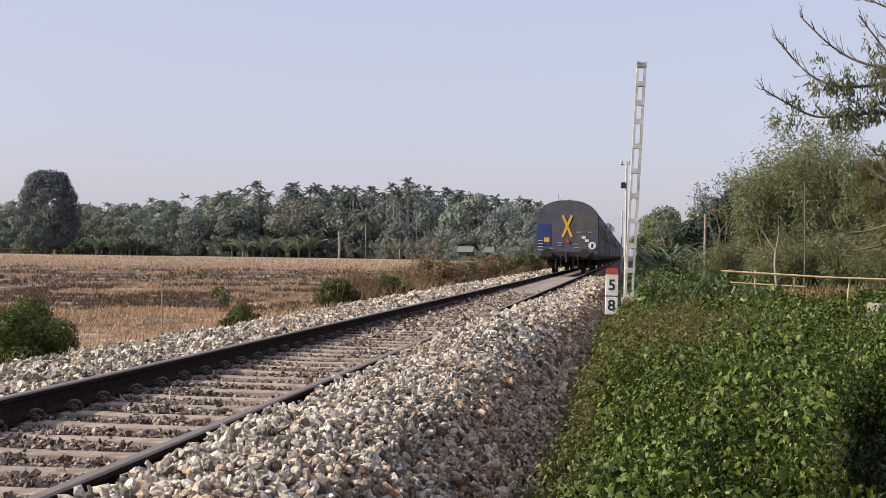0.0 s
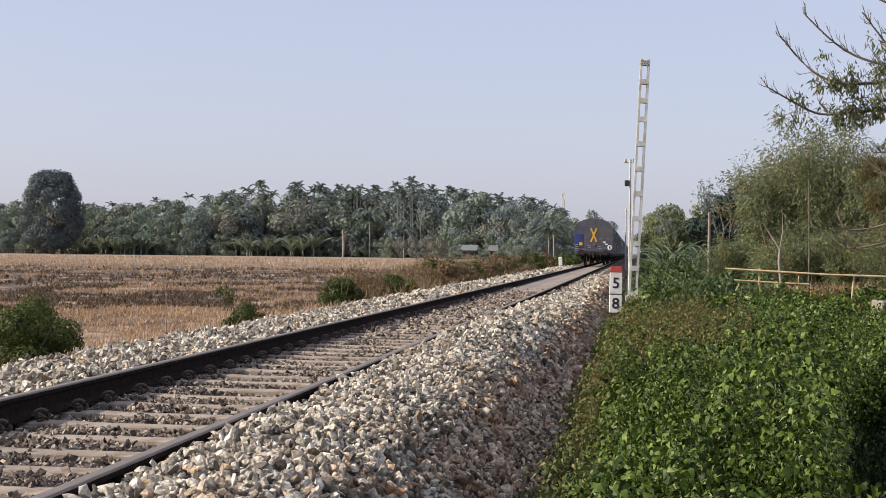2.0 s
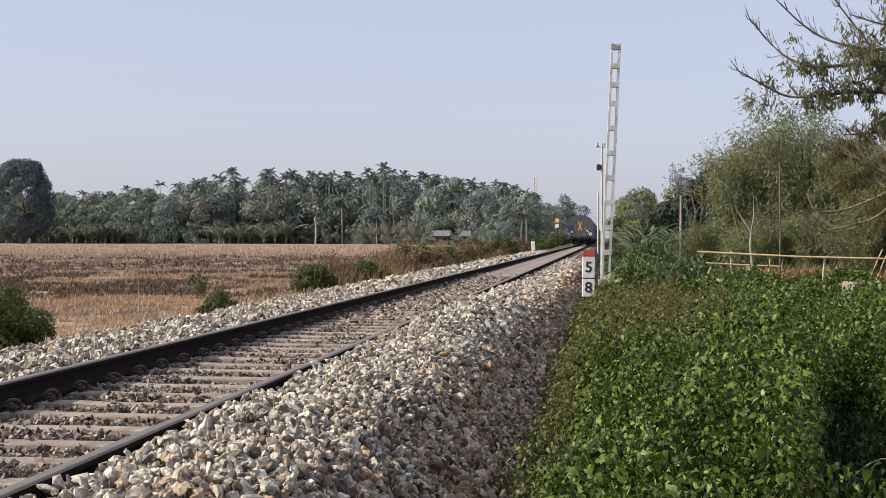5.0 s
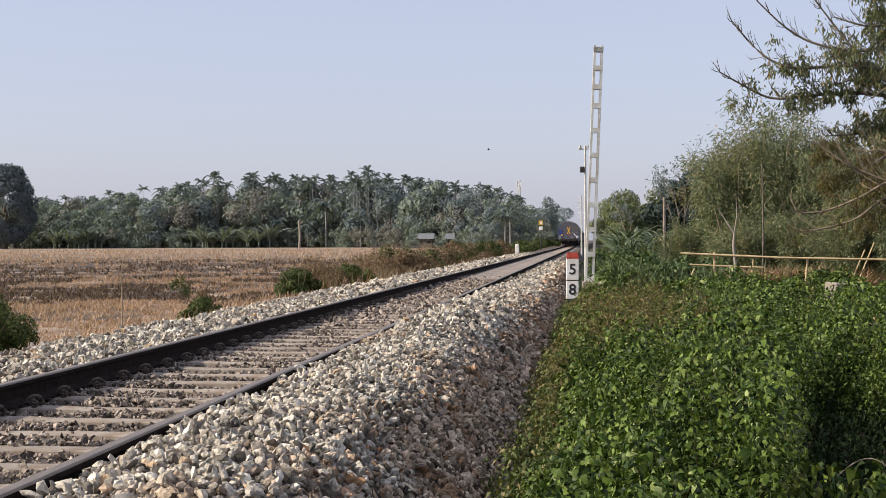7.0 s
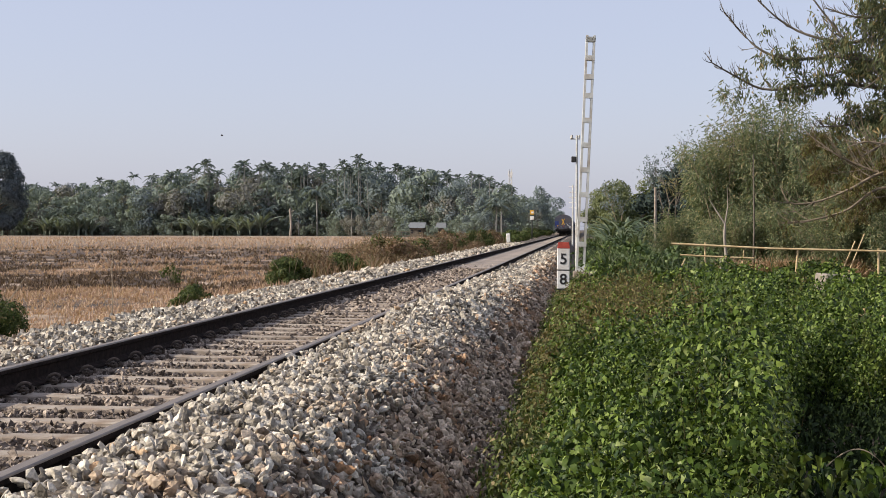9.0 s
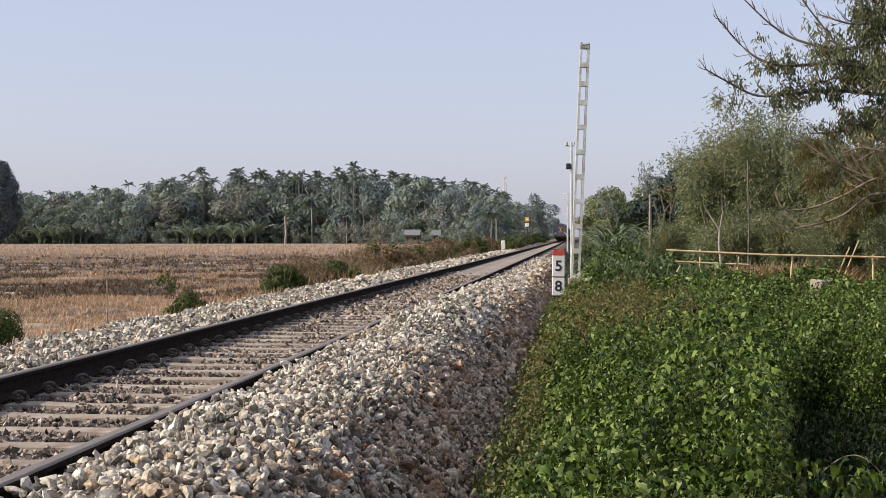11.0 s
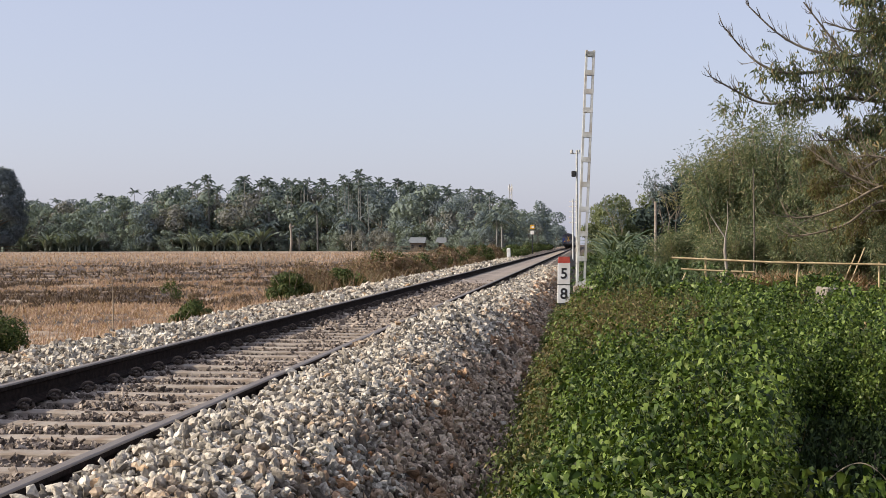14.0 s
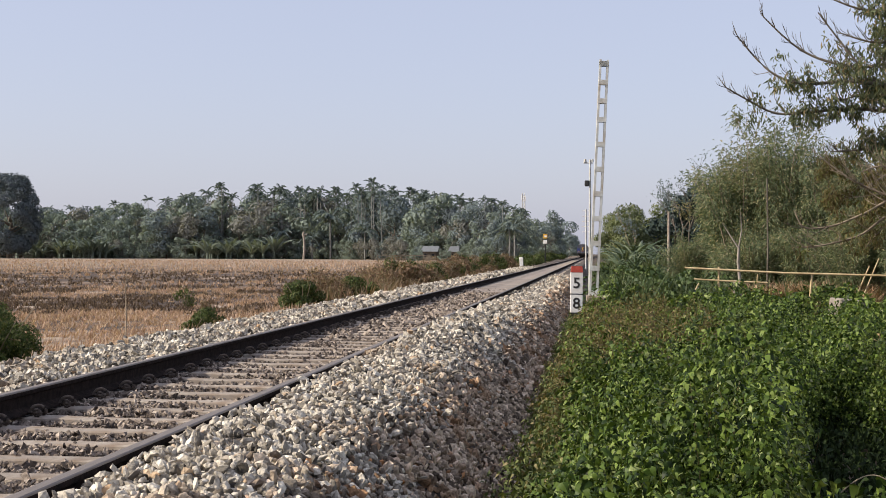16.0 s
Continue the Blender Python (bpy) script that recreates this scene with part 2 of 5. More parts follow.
M_EDGE = islands("olive_edge_weed", [(0.0, (0.045, 0.065, 0.016)), (0.5, (0.09, 0.118, 0.03)), (0.8, (0.15, 0.165, 0.052)), (1.0, (0.26, 0.20, 0.10))], 0.7, 0.2)
# Haze is put into these two far crown colours as well.
M_FARDARK = islands("hazed_mango_leaf", [(0.0, (0.0978, 0.115, 0.132)), (0.5, (0.121, 0.144, 0.159)), (1.0, (0.149, 0.178, 0.19))], 0.9, 0.2, fine=0.0, gloss=0.05)
M_FARBROWN = islands("hazed_brown_crown", [(0.0, (0.161, 0.164, 0.153)), (0.5, (0.199, 0.202, 0.187)), (1.0, (0.248, 0.246, 0.227))], 0.9, 0.2, fine=0.0, gloss=0.05)
M_OLIVE = islands("olive_tree_leaf", [(0.0, (0.08, 0.10, 0.045)), (0.5, (0.125, 0.15, 0.065)), (1.0, (0.19, 0.21, 0.10))], 0.6, 0.25)
M_DROOP = islands("drooping_leaf", [(0.0, (0.0625, 0.0825, 0.045)), (0.5, (0.125, 0.15, 0.075)), (0.85, (0.188, 0.194, 0.0938)), (1.0, (0.375, 0.275, 0.138))], 0.5, 0.25)
M_PALMTRUNK = surface("pale_palm_trunk", [(0.3, (0.15, 0.15, 0.14)), (0.7, (0.26, 0.26, 0.24))], 4.0, 0.9, bump=0.3)
M_TIN = surface("weathered_tin_roof", [(0.3, (0.13, 0.14, 0.145)), (0.7, (0.21, 0.22, 0.225))], 3.0, 0.6, 0.1, bump=0.2)
M_PLASTER = surface("dim_plaster", [(0.3, (0.20, 0.17, 0.14)), (0.7, (0.34, 0.30, 0.25))], 2.0, 0.9)


# ---- mesh helpers ----
rng = np.random.default_rng(7)


def mesh_of(name, verts, faces, material, smooth=False):
    me = bpy.data.meshes.new(name)
    verts = np.asarray(verts, dtype=np.float32)
    if isinstance(faces, np.ndarray):
        n, k = faces.shape
        me.vertices.add(len(verts))
        me.vertices.foreach_set("co", verts.ravel())
        me.loops.add(n * k)
        me.loops.foreach_set("vertex_index", faces.astype(np.int32).ravel())
        me.polygons.add(n)
        me.polygons.foreach_set("loop_start", np.arange(0, n * k, k, dtype=np.int32))
        me.update(calc_edges=True)
    else:
        me.from_pydata(verts.tolist(), [], faces)
    me.polygons.foreach_set("use_smooth", np.full(len(me.polygons), smooth, dtype=bool))
    me.materials.append(material)
    me.update()
    return me


def part(name, bm, material, parent=None, label=""):
    me = bpy.data.meshes.new(name)
    bm.normal_update()
    bm.to_mesh(me)
    bm.free()
    me.materials.append(material)
    ob = new(name, me)
    if parent:
        ob.parent = parent
    return tagged(ob, label) if label else ob


def child(name, me, parent, m=None, label=""):
    ob = new(name, me)
    ob.parent = parent
    if m is not None:
        ob.matrix_basis = m
    return tagged(ob, label) if label else ob


def add_box(bm, sx, sy, sz, m=None, bevel=0.0):
    r = bmesh.ops.create_cube(bm, size=1.0, matrix=(m or Matrix()) @ Matrix.Diagonal((sx, sy, sz, 1)))
    if bevel:
        es = {e for v in r["verts"] for e in v.link_edges}
        bmesh.ops.bevel(bm, geom=list(es), offset=bevel, segments=1, affect="EDGES")
    return bm


def box(sx, sy, sz, m=None, bevel=0.0):
    return add_box(bmesh.new(), sx, sy, sz, m, bevel)


def add_cyl(bm, r1, r2, h, m=None, seg=12):
    bmesh.ops.create_cone(bm, cap_ends=True, segments=seg, radius1=r1, radius2=r2, depth=h, matrix=m or Matrix())
    return bm


def tube(points, radii, seg=6):
    """Vertices and quads of a tapered tube along points."""
    pts = [Vector(p) for p in points]
    vs, fs = [], []
    for i, p in enumerate(pts):
        d = (pts[min(i + 1, len(pts) - 1)] - pts[max(i - 1, 0)]).normalized()
        a = d.orthogonal().normalized()
        b = d.cross(a)
        for k in range(seg):
            w = 2 * math.pi * k / seg
            vs.append(p + (a * math.cos(w) + b * math.sin(w)) * radii[i])
    for i in range(len(pts) - 1):
        for k in range(seg):
            n = (k + 1) % seg
            fs.append((i * seg + k, i * seg + n, (i + 1) * seg + n, (i + 1) * seg + k))
    return vs, fs


def join(list_of):
    vs, fs = [], []
    for v, f in list_of:
        o = len(vs)
        vs += v
        fs += [tuple(i + o for i in q) for q in f]
    return vs, fs


def unit(v):
    return v / np.maximum(np.linalg.norm(v, axis=-1, keepdims=True), 1e-9)


def leaf_arrays(base, along, face, length, width, droop=0.25, fold=0.25):
    """Leaves as folded, drooping blades with pointed ends: arrays of vertices and quads."""
    n = len(base)
    along = unit(along)
    side = unit(np.cross(along, face))
    up = unit(np.cross(side, along))
    L, W = np.broadcast_to(length, n)[:, None], np.broadcast_to(width, n)[:, None]
    mid = base + along * L * 0.45 - up * L * droop * 0.15
    tip = base + along * L - up * L * droop
    a = mid + side * W * 0.5 + up * W * fold * 0.5
    b = mid - side * W * 0.5 + up * W * fold * 0.5
    v = np.stack([base, a, tip, b], 1).reshape(-1, 3)
    o = np.arange(n)[:, None] * 4
    f = np.stack([np.concatenate([o, o + 2, o + 1], 1), np.concatenate([o, o + 3, o + 2], 1)], 1).reshape(-1, 3)
    return v, f


def ovate_arrays(base, along, face, length, width, droop=0.35):
    """Egg-shaped leaves with a pointed, drooping tip."""
    n = len(base)
    along = unit(along)
    side = unit(np.cross(along, face))
    up = unit(np.cross(side, along))
    L, W = np.broadcast_to(length, n)[:, None], np.broadcast_to(width, n)[:, None]
    m1 = base + along * L * 0.28 + up * L * 0.03
    m2 = base + along * L * 0.62 - up * L * droop * 0.25
    tip = base + along * L * 0.98 - up * L * droop
    curl = up * W * 0.14
    v = np.stack([base, m1 + side * W * 0.5 + curl, m1 - side * W * 0.5 + curl, m2 + side * W * 0.36, m2 - side * W * 0.36, tip], 1).reshape(-1, 3)
    o = np.arange(n)[:, None] * 6
    f = np.stack([np.concatenate([o + a, o + b, o + c], 1) for a, b, c in ((0, 2, 1), (1, 2, 4), (1, 4, 3), (3, 4, 5))], 1).reshape(-1, 3)
    return v, f


def blade_arrays(base, along, bend, length, width):
    """Narrow blades in two bent spans."""
    n = len(base)
    along = unit(along)
    side = unit(np.cross(along, bend + 1e-4))
    L, W = np.broadcast_to(length, n)[:, None], np.broadcast_to(width, n)[:, None]
    m1 = base + along * L * 0.55 + bend * L * 0.12
    tip = base + along * L * 0.92 + bend * L * 0.45
    v = np.stack([base - side * W / 2, base + side * W / 2, m1 + side * W * 0.42, m1 - side * W * 0.42, tip], 1).reshape(-1, 3)
    o = np.arange(n)[:, None] * 5
    q = np.concatenate([o, o + 1, o + 2, o + 3], 1)
    t = np.concatenate([o + 3, o + 2, o + 4, o + 4], 1)[:, :3]
    return v, [tuple(r) for r in q.tolist()] + [tuple(r) for r in t.tolist()]


# broken stones: the near ones are cut from a twenty-sided lump, the far ones from a block
GOLD = (1 + 5 ** 0.5) / 2
LUMP_V = unit(np.array([(-1, GOLD, 0), (1, GOLD, 0), (-1, -GOLD, 0), (1, -GOLD, 0), (0, -1, GOLD), (0, 1, GOLD), (0, -1, -GOLD), (0, 1, -GOLD), (GOLD, 0, -1), (GOLD, 0, 1), (-GOLD, 0, -1), (-GOLD, 0, 1)], float))
LUMP_F = np.array([(0, 11, 5), (0, 5, 1), (0, 1, 7), (0, 7, 10), (0, 10, 11), (1, 5, 9), (5, 11, 4), (11, 10, 2), (10, 7, 6), (7, 1, 8), (3, 9, 4), (3, 4, 2), (3, 2, 6), (3, 6, 8), (3, 8, 9), (4, 9, 5), (2, 4, 11), (6, 2, 10), (8, 6, 7), (9, 8, 1)])
CHIP_V = np.array([(x, y, z) for z in (-1, 1) for y in (-1, 1) for x in (-1, 1)], float) * 0.70
CHIP_F = np.array([(0, 2, 3), (0, 3, 1), (4, 5, 7), (4, 7, 6), (0, 1, 5), (0, 5, 4), (2, 6, 7), (2, 7, 3), (0, 4, 6), (0, 6, 2), (1, 3, 7), (1, 7, 5)])


def stones(name, pos, size, material, tip=0.45):
    """Angular broken stones, each turned, squeezed and chipped in its own way."""
    near = (pos[:, 1] > 3.8) & (pos[:, 1] < 13) & (pos[:, 0] > -2.3)
    vs, fs, o = [], [], 0
    for base_v, base_f, pick in ((LUMP_V, LUMP_F, near), (CHIP_V, CHIP_F, ~near)):
        v, f = broken(base_v, base_f, pos[pick], size[pick], tip)
        vs.append(v)
        fs.append(f + o)
        o += len(v)
    return new(name, mesh_of(name, np.concatenate(vs), np.concatenate(fs), material))


def broken(base_v, base_f, pos, size, tip):
    n, k = len(pos), len(base_v)
    v = base_v[None] * (1 + rng.uniform(-0.16, 0.14, (n, k, 3)))
    # split flat along two or three planes
    for c in range(3):
        d = unit(rng.normal(size=(n, 3)))
        over = np.maximum(np.einsum("nki,ni->nk", v, d) - rng.uniform(0.35, 0.75, (n, 1)), 0)
        v = v - over[:, :, None] * d[:, None, :]
    v = v * (size[:, None] * rng.uniform((1.1, 0.8, 0.42), (2.1, 1.35, 0.9), (n, 3)))[:, None, :] * 0.47
    a, p, r = rng.uniform(0, math.pi, n), rng.normal(size=n) * tip, rng.normal(size=n) * tip
    # turned about the upright, then tipped off the flat
    q = np.stack([np.cos(a), np.cos(a) * p - np.sin(a) * r, np.cos(a) * r + np.sin(a) * p, np.sin(a)], 1)
    q /= np.linalg.norm(q, axis=1)[:, None]
    w, x, y, z = q.T
    rot = np.stack([1 - 2 * (y * y + z * z), 2 * (x * y - w * z), 2 * (x * z + w * y), 2 * (x * y + w * z), 1 - 2 * (x * x + z * z), 2 * (y * z - w * x), 2 * (x * z - w * y), 2 * (y * z + w * x), 1 - 2 * (x * x + y * y)], 1).reshape(n, 3, 3)
    v = np.einsum("nij,nkj->nki", rot, v) + pos[:, None, :]
    f = (base_f[None] + (np.arange(n) * k)[:, None, None]).reshape(-1, 3)
    return v.reshape(-1, 3), f


# ---- ground and ballast ----
def wave(x, y, s=1.0):
    return np.sin(x * 1.7 * s + 1.3 * np.sin(y * 0.9 * s)) * np.cos(y * 1.3 * s + np.sin(x * 1.1 * s))


def ground_z(x, y):
    x, y = np.asarray(x, float), np.asarray(y, float)
    z = np.interp(x, [-60, -9.5, -7.6, -6.2, -5.0, -1.4, -0.5, 2.0, 6.0, 40], [0, 0, 0.08, 0.2, 0.3, 0.3, 0.12, 0.05, 0.0, 0.0])
    far = np.clip((y - 60) / 200, 0, 1) * 0.5
    return z + far * np.where((x < -7.6) | (x > 0), 1, 0.3) + 0.03 * wave(x, y, 0.8) * (np.abs(x) < 60)


def bed_z(x, y):
    x, y = np.asarray(x, float), np.asarray(y, float)
    z = np.interp(x, [-7.2, -6.7, -5.65, -4.3, -4.12, -3.98, -2.36, -2.26, -1.95, -1.6, -1.32, -1.05, -0.52, -0.25], [-0.1, 0.12, 0.74, 0.73, 0.70, 0.645, 0.63, 0.81, 0.845, 0.86, 0.80, 0.62, 0.14, -0.05])
    far = np.clip((y - 18) / 22, 0, 1)
    heap = np.exp(-((x + 1.75) / 0.33) ** 2) * 0.07 * np.clip((y - 10.5) / 3, 0, 1) * (1 - far)
    z = np.where((x > -2.3) & (x < -0.9), np.minimum(z, z * (1 - far) + far * np.minimum(z, 0.68)), z)
    return z + heap - 0.035 + 0.022 * wave(x * 2.2, y * 1.6) + 0.012 * wave(x * 5 + 2, y * 4.3)


def sheet(name, xs, ys, zf, material):
    X, Y = np.meshgrid(xs, ys)
    Z = zf(X, Y)
    nx, ny = len(xs), len(ys)
    v = np.stack([X, Y, Z], -1).reshape(-1, 3)
    i = (np.arange(ny - 1)[:, None] * nx + np.arange(nx - 1)[None]).ravel()
    return new(name, mesh_of(name, v, np.stack([i, i + 1, i + nx + 1, i + nx], 1), material, True))


gx = np.concatenate([-np.geomspace(2500, 12, 40), np.arange(-11, 12, 0.5), np.geomspace(12.5, 2500, 40)])
gy = np.concatenate([[-400, -100, -30], np.arange(-10, 60, 1.0), np.geomspace(61, 4600, 70)])
tagged(sheet("ground", gx, gy, ground_z, M_GROUND), "dry harvested field with burnt and pale straw patches", "ground", kind="structure")
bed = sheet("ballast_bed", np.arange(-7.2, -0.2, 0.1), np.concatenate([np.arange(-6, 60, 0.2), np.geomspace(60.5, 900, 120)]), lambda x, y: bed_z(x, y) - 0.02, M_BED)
tagged(bed, "dusty packed ballast bed, darkened to paint shade between the stones", "track bed", kind="structure")

# ---- track ----
def section_mesh(name, sec, y0, y1, material, close=True):
    n = len(sec)
    steps = [y0 + (y1 - y0) * (i / 60) ** 2 for i in range(61)]
    vs = [(x, y, z) for y in steps for x, z in sec]
    fs = [(i * n + k, i * n + (k + 1) % n, (i + 1) * n + (k + 1) % n, (i + 1) * n + k) for i in range(60) for k in range(n)]
    fs.append(tuple(range(n)))
    return mesh_of(name, vs, fs, material)


# flat-bottomed rail, 172 mm high: foot, web and head, the running surface worn bright
half = [(0.075, 0.0), (0.075, 0.012), (0.03, 0.028), (0.0095, 0.045), (0.0095, 0.12), (0.034, 0.134), (0.0365, 0.16)]
web_me = section_mesh("foot_and_web", half + [(-x, z) for x, z in reversed(half)], -5.0, 1100.0, M_RUST)
head = [(0.0365, 0.1602), (0.035, 0.167), (0.027, 0.172), (-0.027, 0.172), (-0.035, 0.167), (-0.0365, 0.1602)]
head_me = section_mesh("head", head, -5.0, 1100.0, M_RAILTOP)
for x in (-HALF_GAUGE, HALF_GAUGE):
    r = tagged(new("rail"), "rusty brown steel rail with a worn bright head", "rail", "rails of the track")
    r.location = (TRACK_X + x, 0, RAIL_TOP - 0.172)
    child("foot_and_web", web_me, r)
    child("head", head_me, r, None, "worn bright running surface")

SLEEPER_TOP = RAIL_TOP - 0.182


def sleeper_mesh():
    """Prestressed concrete sleeper: sloping sides, waisted and lower in the middle."""
    st = [(-1.375, 0.0, 0.125), (-1.15, 0.0, 0.125), (-0.55, 0.0, 0.12), (-0.35, -0.008, 0.115), (0.35, -0.008, 0.115), (0.55, 0.0, 0.12), (1.15, 0.0, 0.125), (1.375, 0.0, 0.125)]
    vs, fs = [], []
    for x, dz, w in st:
        for y, z in ((-w, -0.21), (-w * 0.72, dz - 0.008), (-w * 0.64, dz), (w * 0.64, dz), (w * 0.72, dz - 0.008), (w, -0.21)):
            vs.append((x, y, z))
    for i in range(len(st) - 1):
        for k in range(6):
            fs.append((i * 6 + k, (i + 1) * 6 + k, (i + 1) * 6 + (k + 1) % 6, i * 6 + (k + 1) % 6))
    fs += [tuple(range(6)), tuple(reversed(range(42, 48)))]
    return mesh_of("sleeper", vs, fs, M_CONCRETE)


def clip_mesh():
    """Sprung steel rail clip: a coiled bar over a cast shoulder."""
    pts = [(0.0, -0.035, 0.02)]
    for i in range(9):
        a = math.pi * (i / 8)
        pts.append((0.035 - 0.052 * math.cos(a), -0.02 + 0.006 * i, 0.03 + 0.048 * math.sin(a)))
    pts += [(0.06, 0.05, 0.012), (-0.02, 0.055, 0.02), (-0.05, 0.03, 0.022)]
    coil = tube(pts, [0.0125] * len(pts), 6)
    eye_pts = [(0.05 + 0.026 * math.cos(a), -0.05, 0.03 + 0.026 * math.sin(a)) for a in [2 * math.pi * k / 9 for k in range(10)]]
    eye = tube(eye_pts, [0.011] * 10, 5)
    vs, fs = join([coil, eye])
    return mesh_of("rail_clip", vs, fs, M_CLIP, True)


sleeper_me, clip_me = sleeper_mesh(), clip_mesh()
pad_me = mesh_of("rail_pad", [(x, y, z) for z in (0, 0.011) for x, y in ((-0.08, -0.07), (0.08, -0.07), (0.08, 0.07), (-0.08, 0.07))], [(4, 5, 6, 7), (0, 1, 5, 4), (1, 2, 6, 5), (2, 3, 7, 6), (3, 0, 4, 7)], M_BLACK)
for i in range(-16, 78):
    s = tagged(new("sleeper", sleeper_me), "dusty pale concrete railway sleeper bedded in ballast", "sleeper", "sleepers under the track")
    s.location = (TRACK_X + random.uniform(-0.02, 0.02), 4.42 + 0.602 * i, SLEEPER_TOP - random.uniform(0, 0.004))
    s.rotation_euler.z = radians(random.uniform(-0.5, 0.5))
    if 0 <= i < 46:
        for cx in (-HALF_GAUGE, HALF_GAUGE):
            child("rail_pad", pad_me, s, pose(cx, 0, 0))
            child("rail_clip", clip_me, s, pose(cx + 0.10, 0, 0.0))
            child("rail_clip", clip_me, s, pose(cx - 0.10, 0, 0.0, 0, 0, 180))
far_vs, far_fs = [], []
sv = [tuple(v.co) for v in sleeper_me.vertices]
sf = [tuple(p.vertices) for p in sleeper_me.polygons]
for i in range(78, 420):
    o = len(far_vs)
    far_vs += [(x + TRACK_X, y + 4.42 + 0.602 * i, z + SLEEPER_TOP) for x, y, z in sv]
    far_fs += [tuple(k + o for k in f) for f in sf]
tagged(new("distant_sleepers", mesh_of("distant_sleepers", far_vs, far_fs, M_CONCRETE)), "pale concrete sleepers far along the track", "sleepers", kind="stuff")


def strew(x0, x1, y0, y1, per_m2, s0, s1, lift=0.0):
    n = int((x1 - x0) * (y1 - y0) * per_m2)
    x, y = rng.uniform(x0, x1, n), rng.uniform(y0, y1, n)
    s = rng.uniform(s0, s1, n) * rng.choice([0.75, 1.0, 1.0, 1.25], n)
    z = bed_z(x, y) + s * rng.uniform(-0.6, 0.5, n) + lift
    return np.stack([x, y, z], 1), s


def off_sleepers(pos, s):
    """Leaves out most of the stones that would lie on a sleeper's top or on a rail."""
    ph = np.abs((pos[:, 1] - 4.42 + 0.301) % 0.602 - 0.301)
    on = (ph < 0.115) & (np.abs(pos[:, 0] - TRACK_X) < 1.4)
    dx = np.abs(np.abs(pos[:, 0] - TRACK_X) - HALF_GAUGE)
    keep = (~on | (rng.uniform(size=len(s)) < 0.12)) & (dx > 0.05)
    return pos[keep], s[keep]


sets = [strew(-2.225, -0.42, 3.8, 15, 900, 0.034, 0.058), strew(-2.225, -0.42, -5.5, 3.8, 120, 0.05, 0.085), strew(-2.22, -0.42, 15, 34, 360, 0.052, 0.084), strew(-2.2, -0.45, 34, 70, 170, 0.06, 0.11)]
pos, size = np.concatenate([a for a, b in sets]), np.concatenate([b for a, b in sets])
pos, size = off_sleepers(pos, size)
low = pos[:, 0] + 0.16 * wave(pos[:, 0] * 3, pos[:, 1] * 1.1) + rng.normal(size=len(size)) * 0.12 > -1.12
by_hand = ~low & (pos[:, 0] > -1.95) & (pos[:, 0] < -1.2) & (pos[:, 1] > 5.3) & (pos[:, 1] < 5.76)
LOOSE = pos[by_hand][:300], size[by_hand][:300]
low, pos, size = low[~by_hand], pos[~by_hand], size[~by_hand]
tagged(stones("ballast_stones", pos[~low], size[~low], M_STONE), "pale dusty broken ballast stones beside the rail", "ballast", kind="stuff")
tagged(stones("slope_stones", pos[low], size[low] * 1.08, M_STONE_LOW, 0.8), "brown and rusty ballast stones on the slope", "ballast", kind="stuff")
sets = [strew(-4.0, -2.3, 3.8, 18, 900, 0.024, 0.043), strew(-4.0, -2.3, -5.5, 3.8, 150, 0.05, 0.08), strew(-4.0, -2.3, 18, 45, 240, 0.045, 0.075)]
pos, size = np.concatenate([a for a, b in sets]), np.concatenate([b for a, b in sets])
pos, size = off_sleepers(pos, size)
tagged(stones("track_stones", pos, size, M_STONE_IN), "dusty brown ballast stones between the sleepers", "ballast", kind="stuff")
sets = [strew(-6.2, -4.1, 8.5, 26, 390, 0.042, 0.07), strew(-6.2, -4.1, -5.5, 8.5, 90, 0.06, 0.10), strew(-6.2, -4.1, 26, 60, 100, 0.07, 0.115), strew(-6.2, -4.1, 60, 110, 36, 0.09, 0.15)]
pos, size = np.concatenate([a for a, b in sets]), np.concatenate([b for a, b in sets])
pos, size = off_sleepers(pos, size)
tagged(stones("shoulder_stones", pos, size, M_STONE), "pale broken ballast stones on the field side", "ballast", kind="stuff")


# ---- train ----
M_LETTER = surface("faded_lettering_paint", [(0.3, (0.16, 0.17, 0.19)), (0.7, (0.27, 0.28, 0.30))], 9.0, 0.7, bump=0.1)
COACH_LEN, COACH_PITCH = 21.3, 22.3
SECTION = [(1.60, 0.93), (1.625, 1.1), (1.625, 2.85), (1.58, 3.1), (1.45, 3.36), (1.2, 3.6), (0.8, 3.78), (0.4, 3.86), (0.0, 3.88)]


def ring(sec):
    return sec + [(-x, z) for x, z in reversed(sec[:-1])]


def shell(sec, y0, y1, close=True):
    n = len(sec)
    vs = [(x, y0, z) for x, z in sec] + [(x, y1, z) for x, z in sec]
    fs = [(k, (k + 1) % n, n + (k + 1) % n, n + k) for k in range(n if close else n - 1)]
    return vs, fs + [tuple(reversed(range(n))), tuple(range(n, 2 * n))]


def plate(parent, name, x, z, w, h, material, y=-0.02, turn=0.0, label=""):
    return part(name, box(w, 0.03, h, pose(x, y, z, 0, turn, 0), 0.006), material, parent, label)


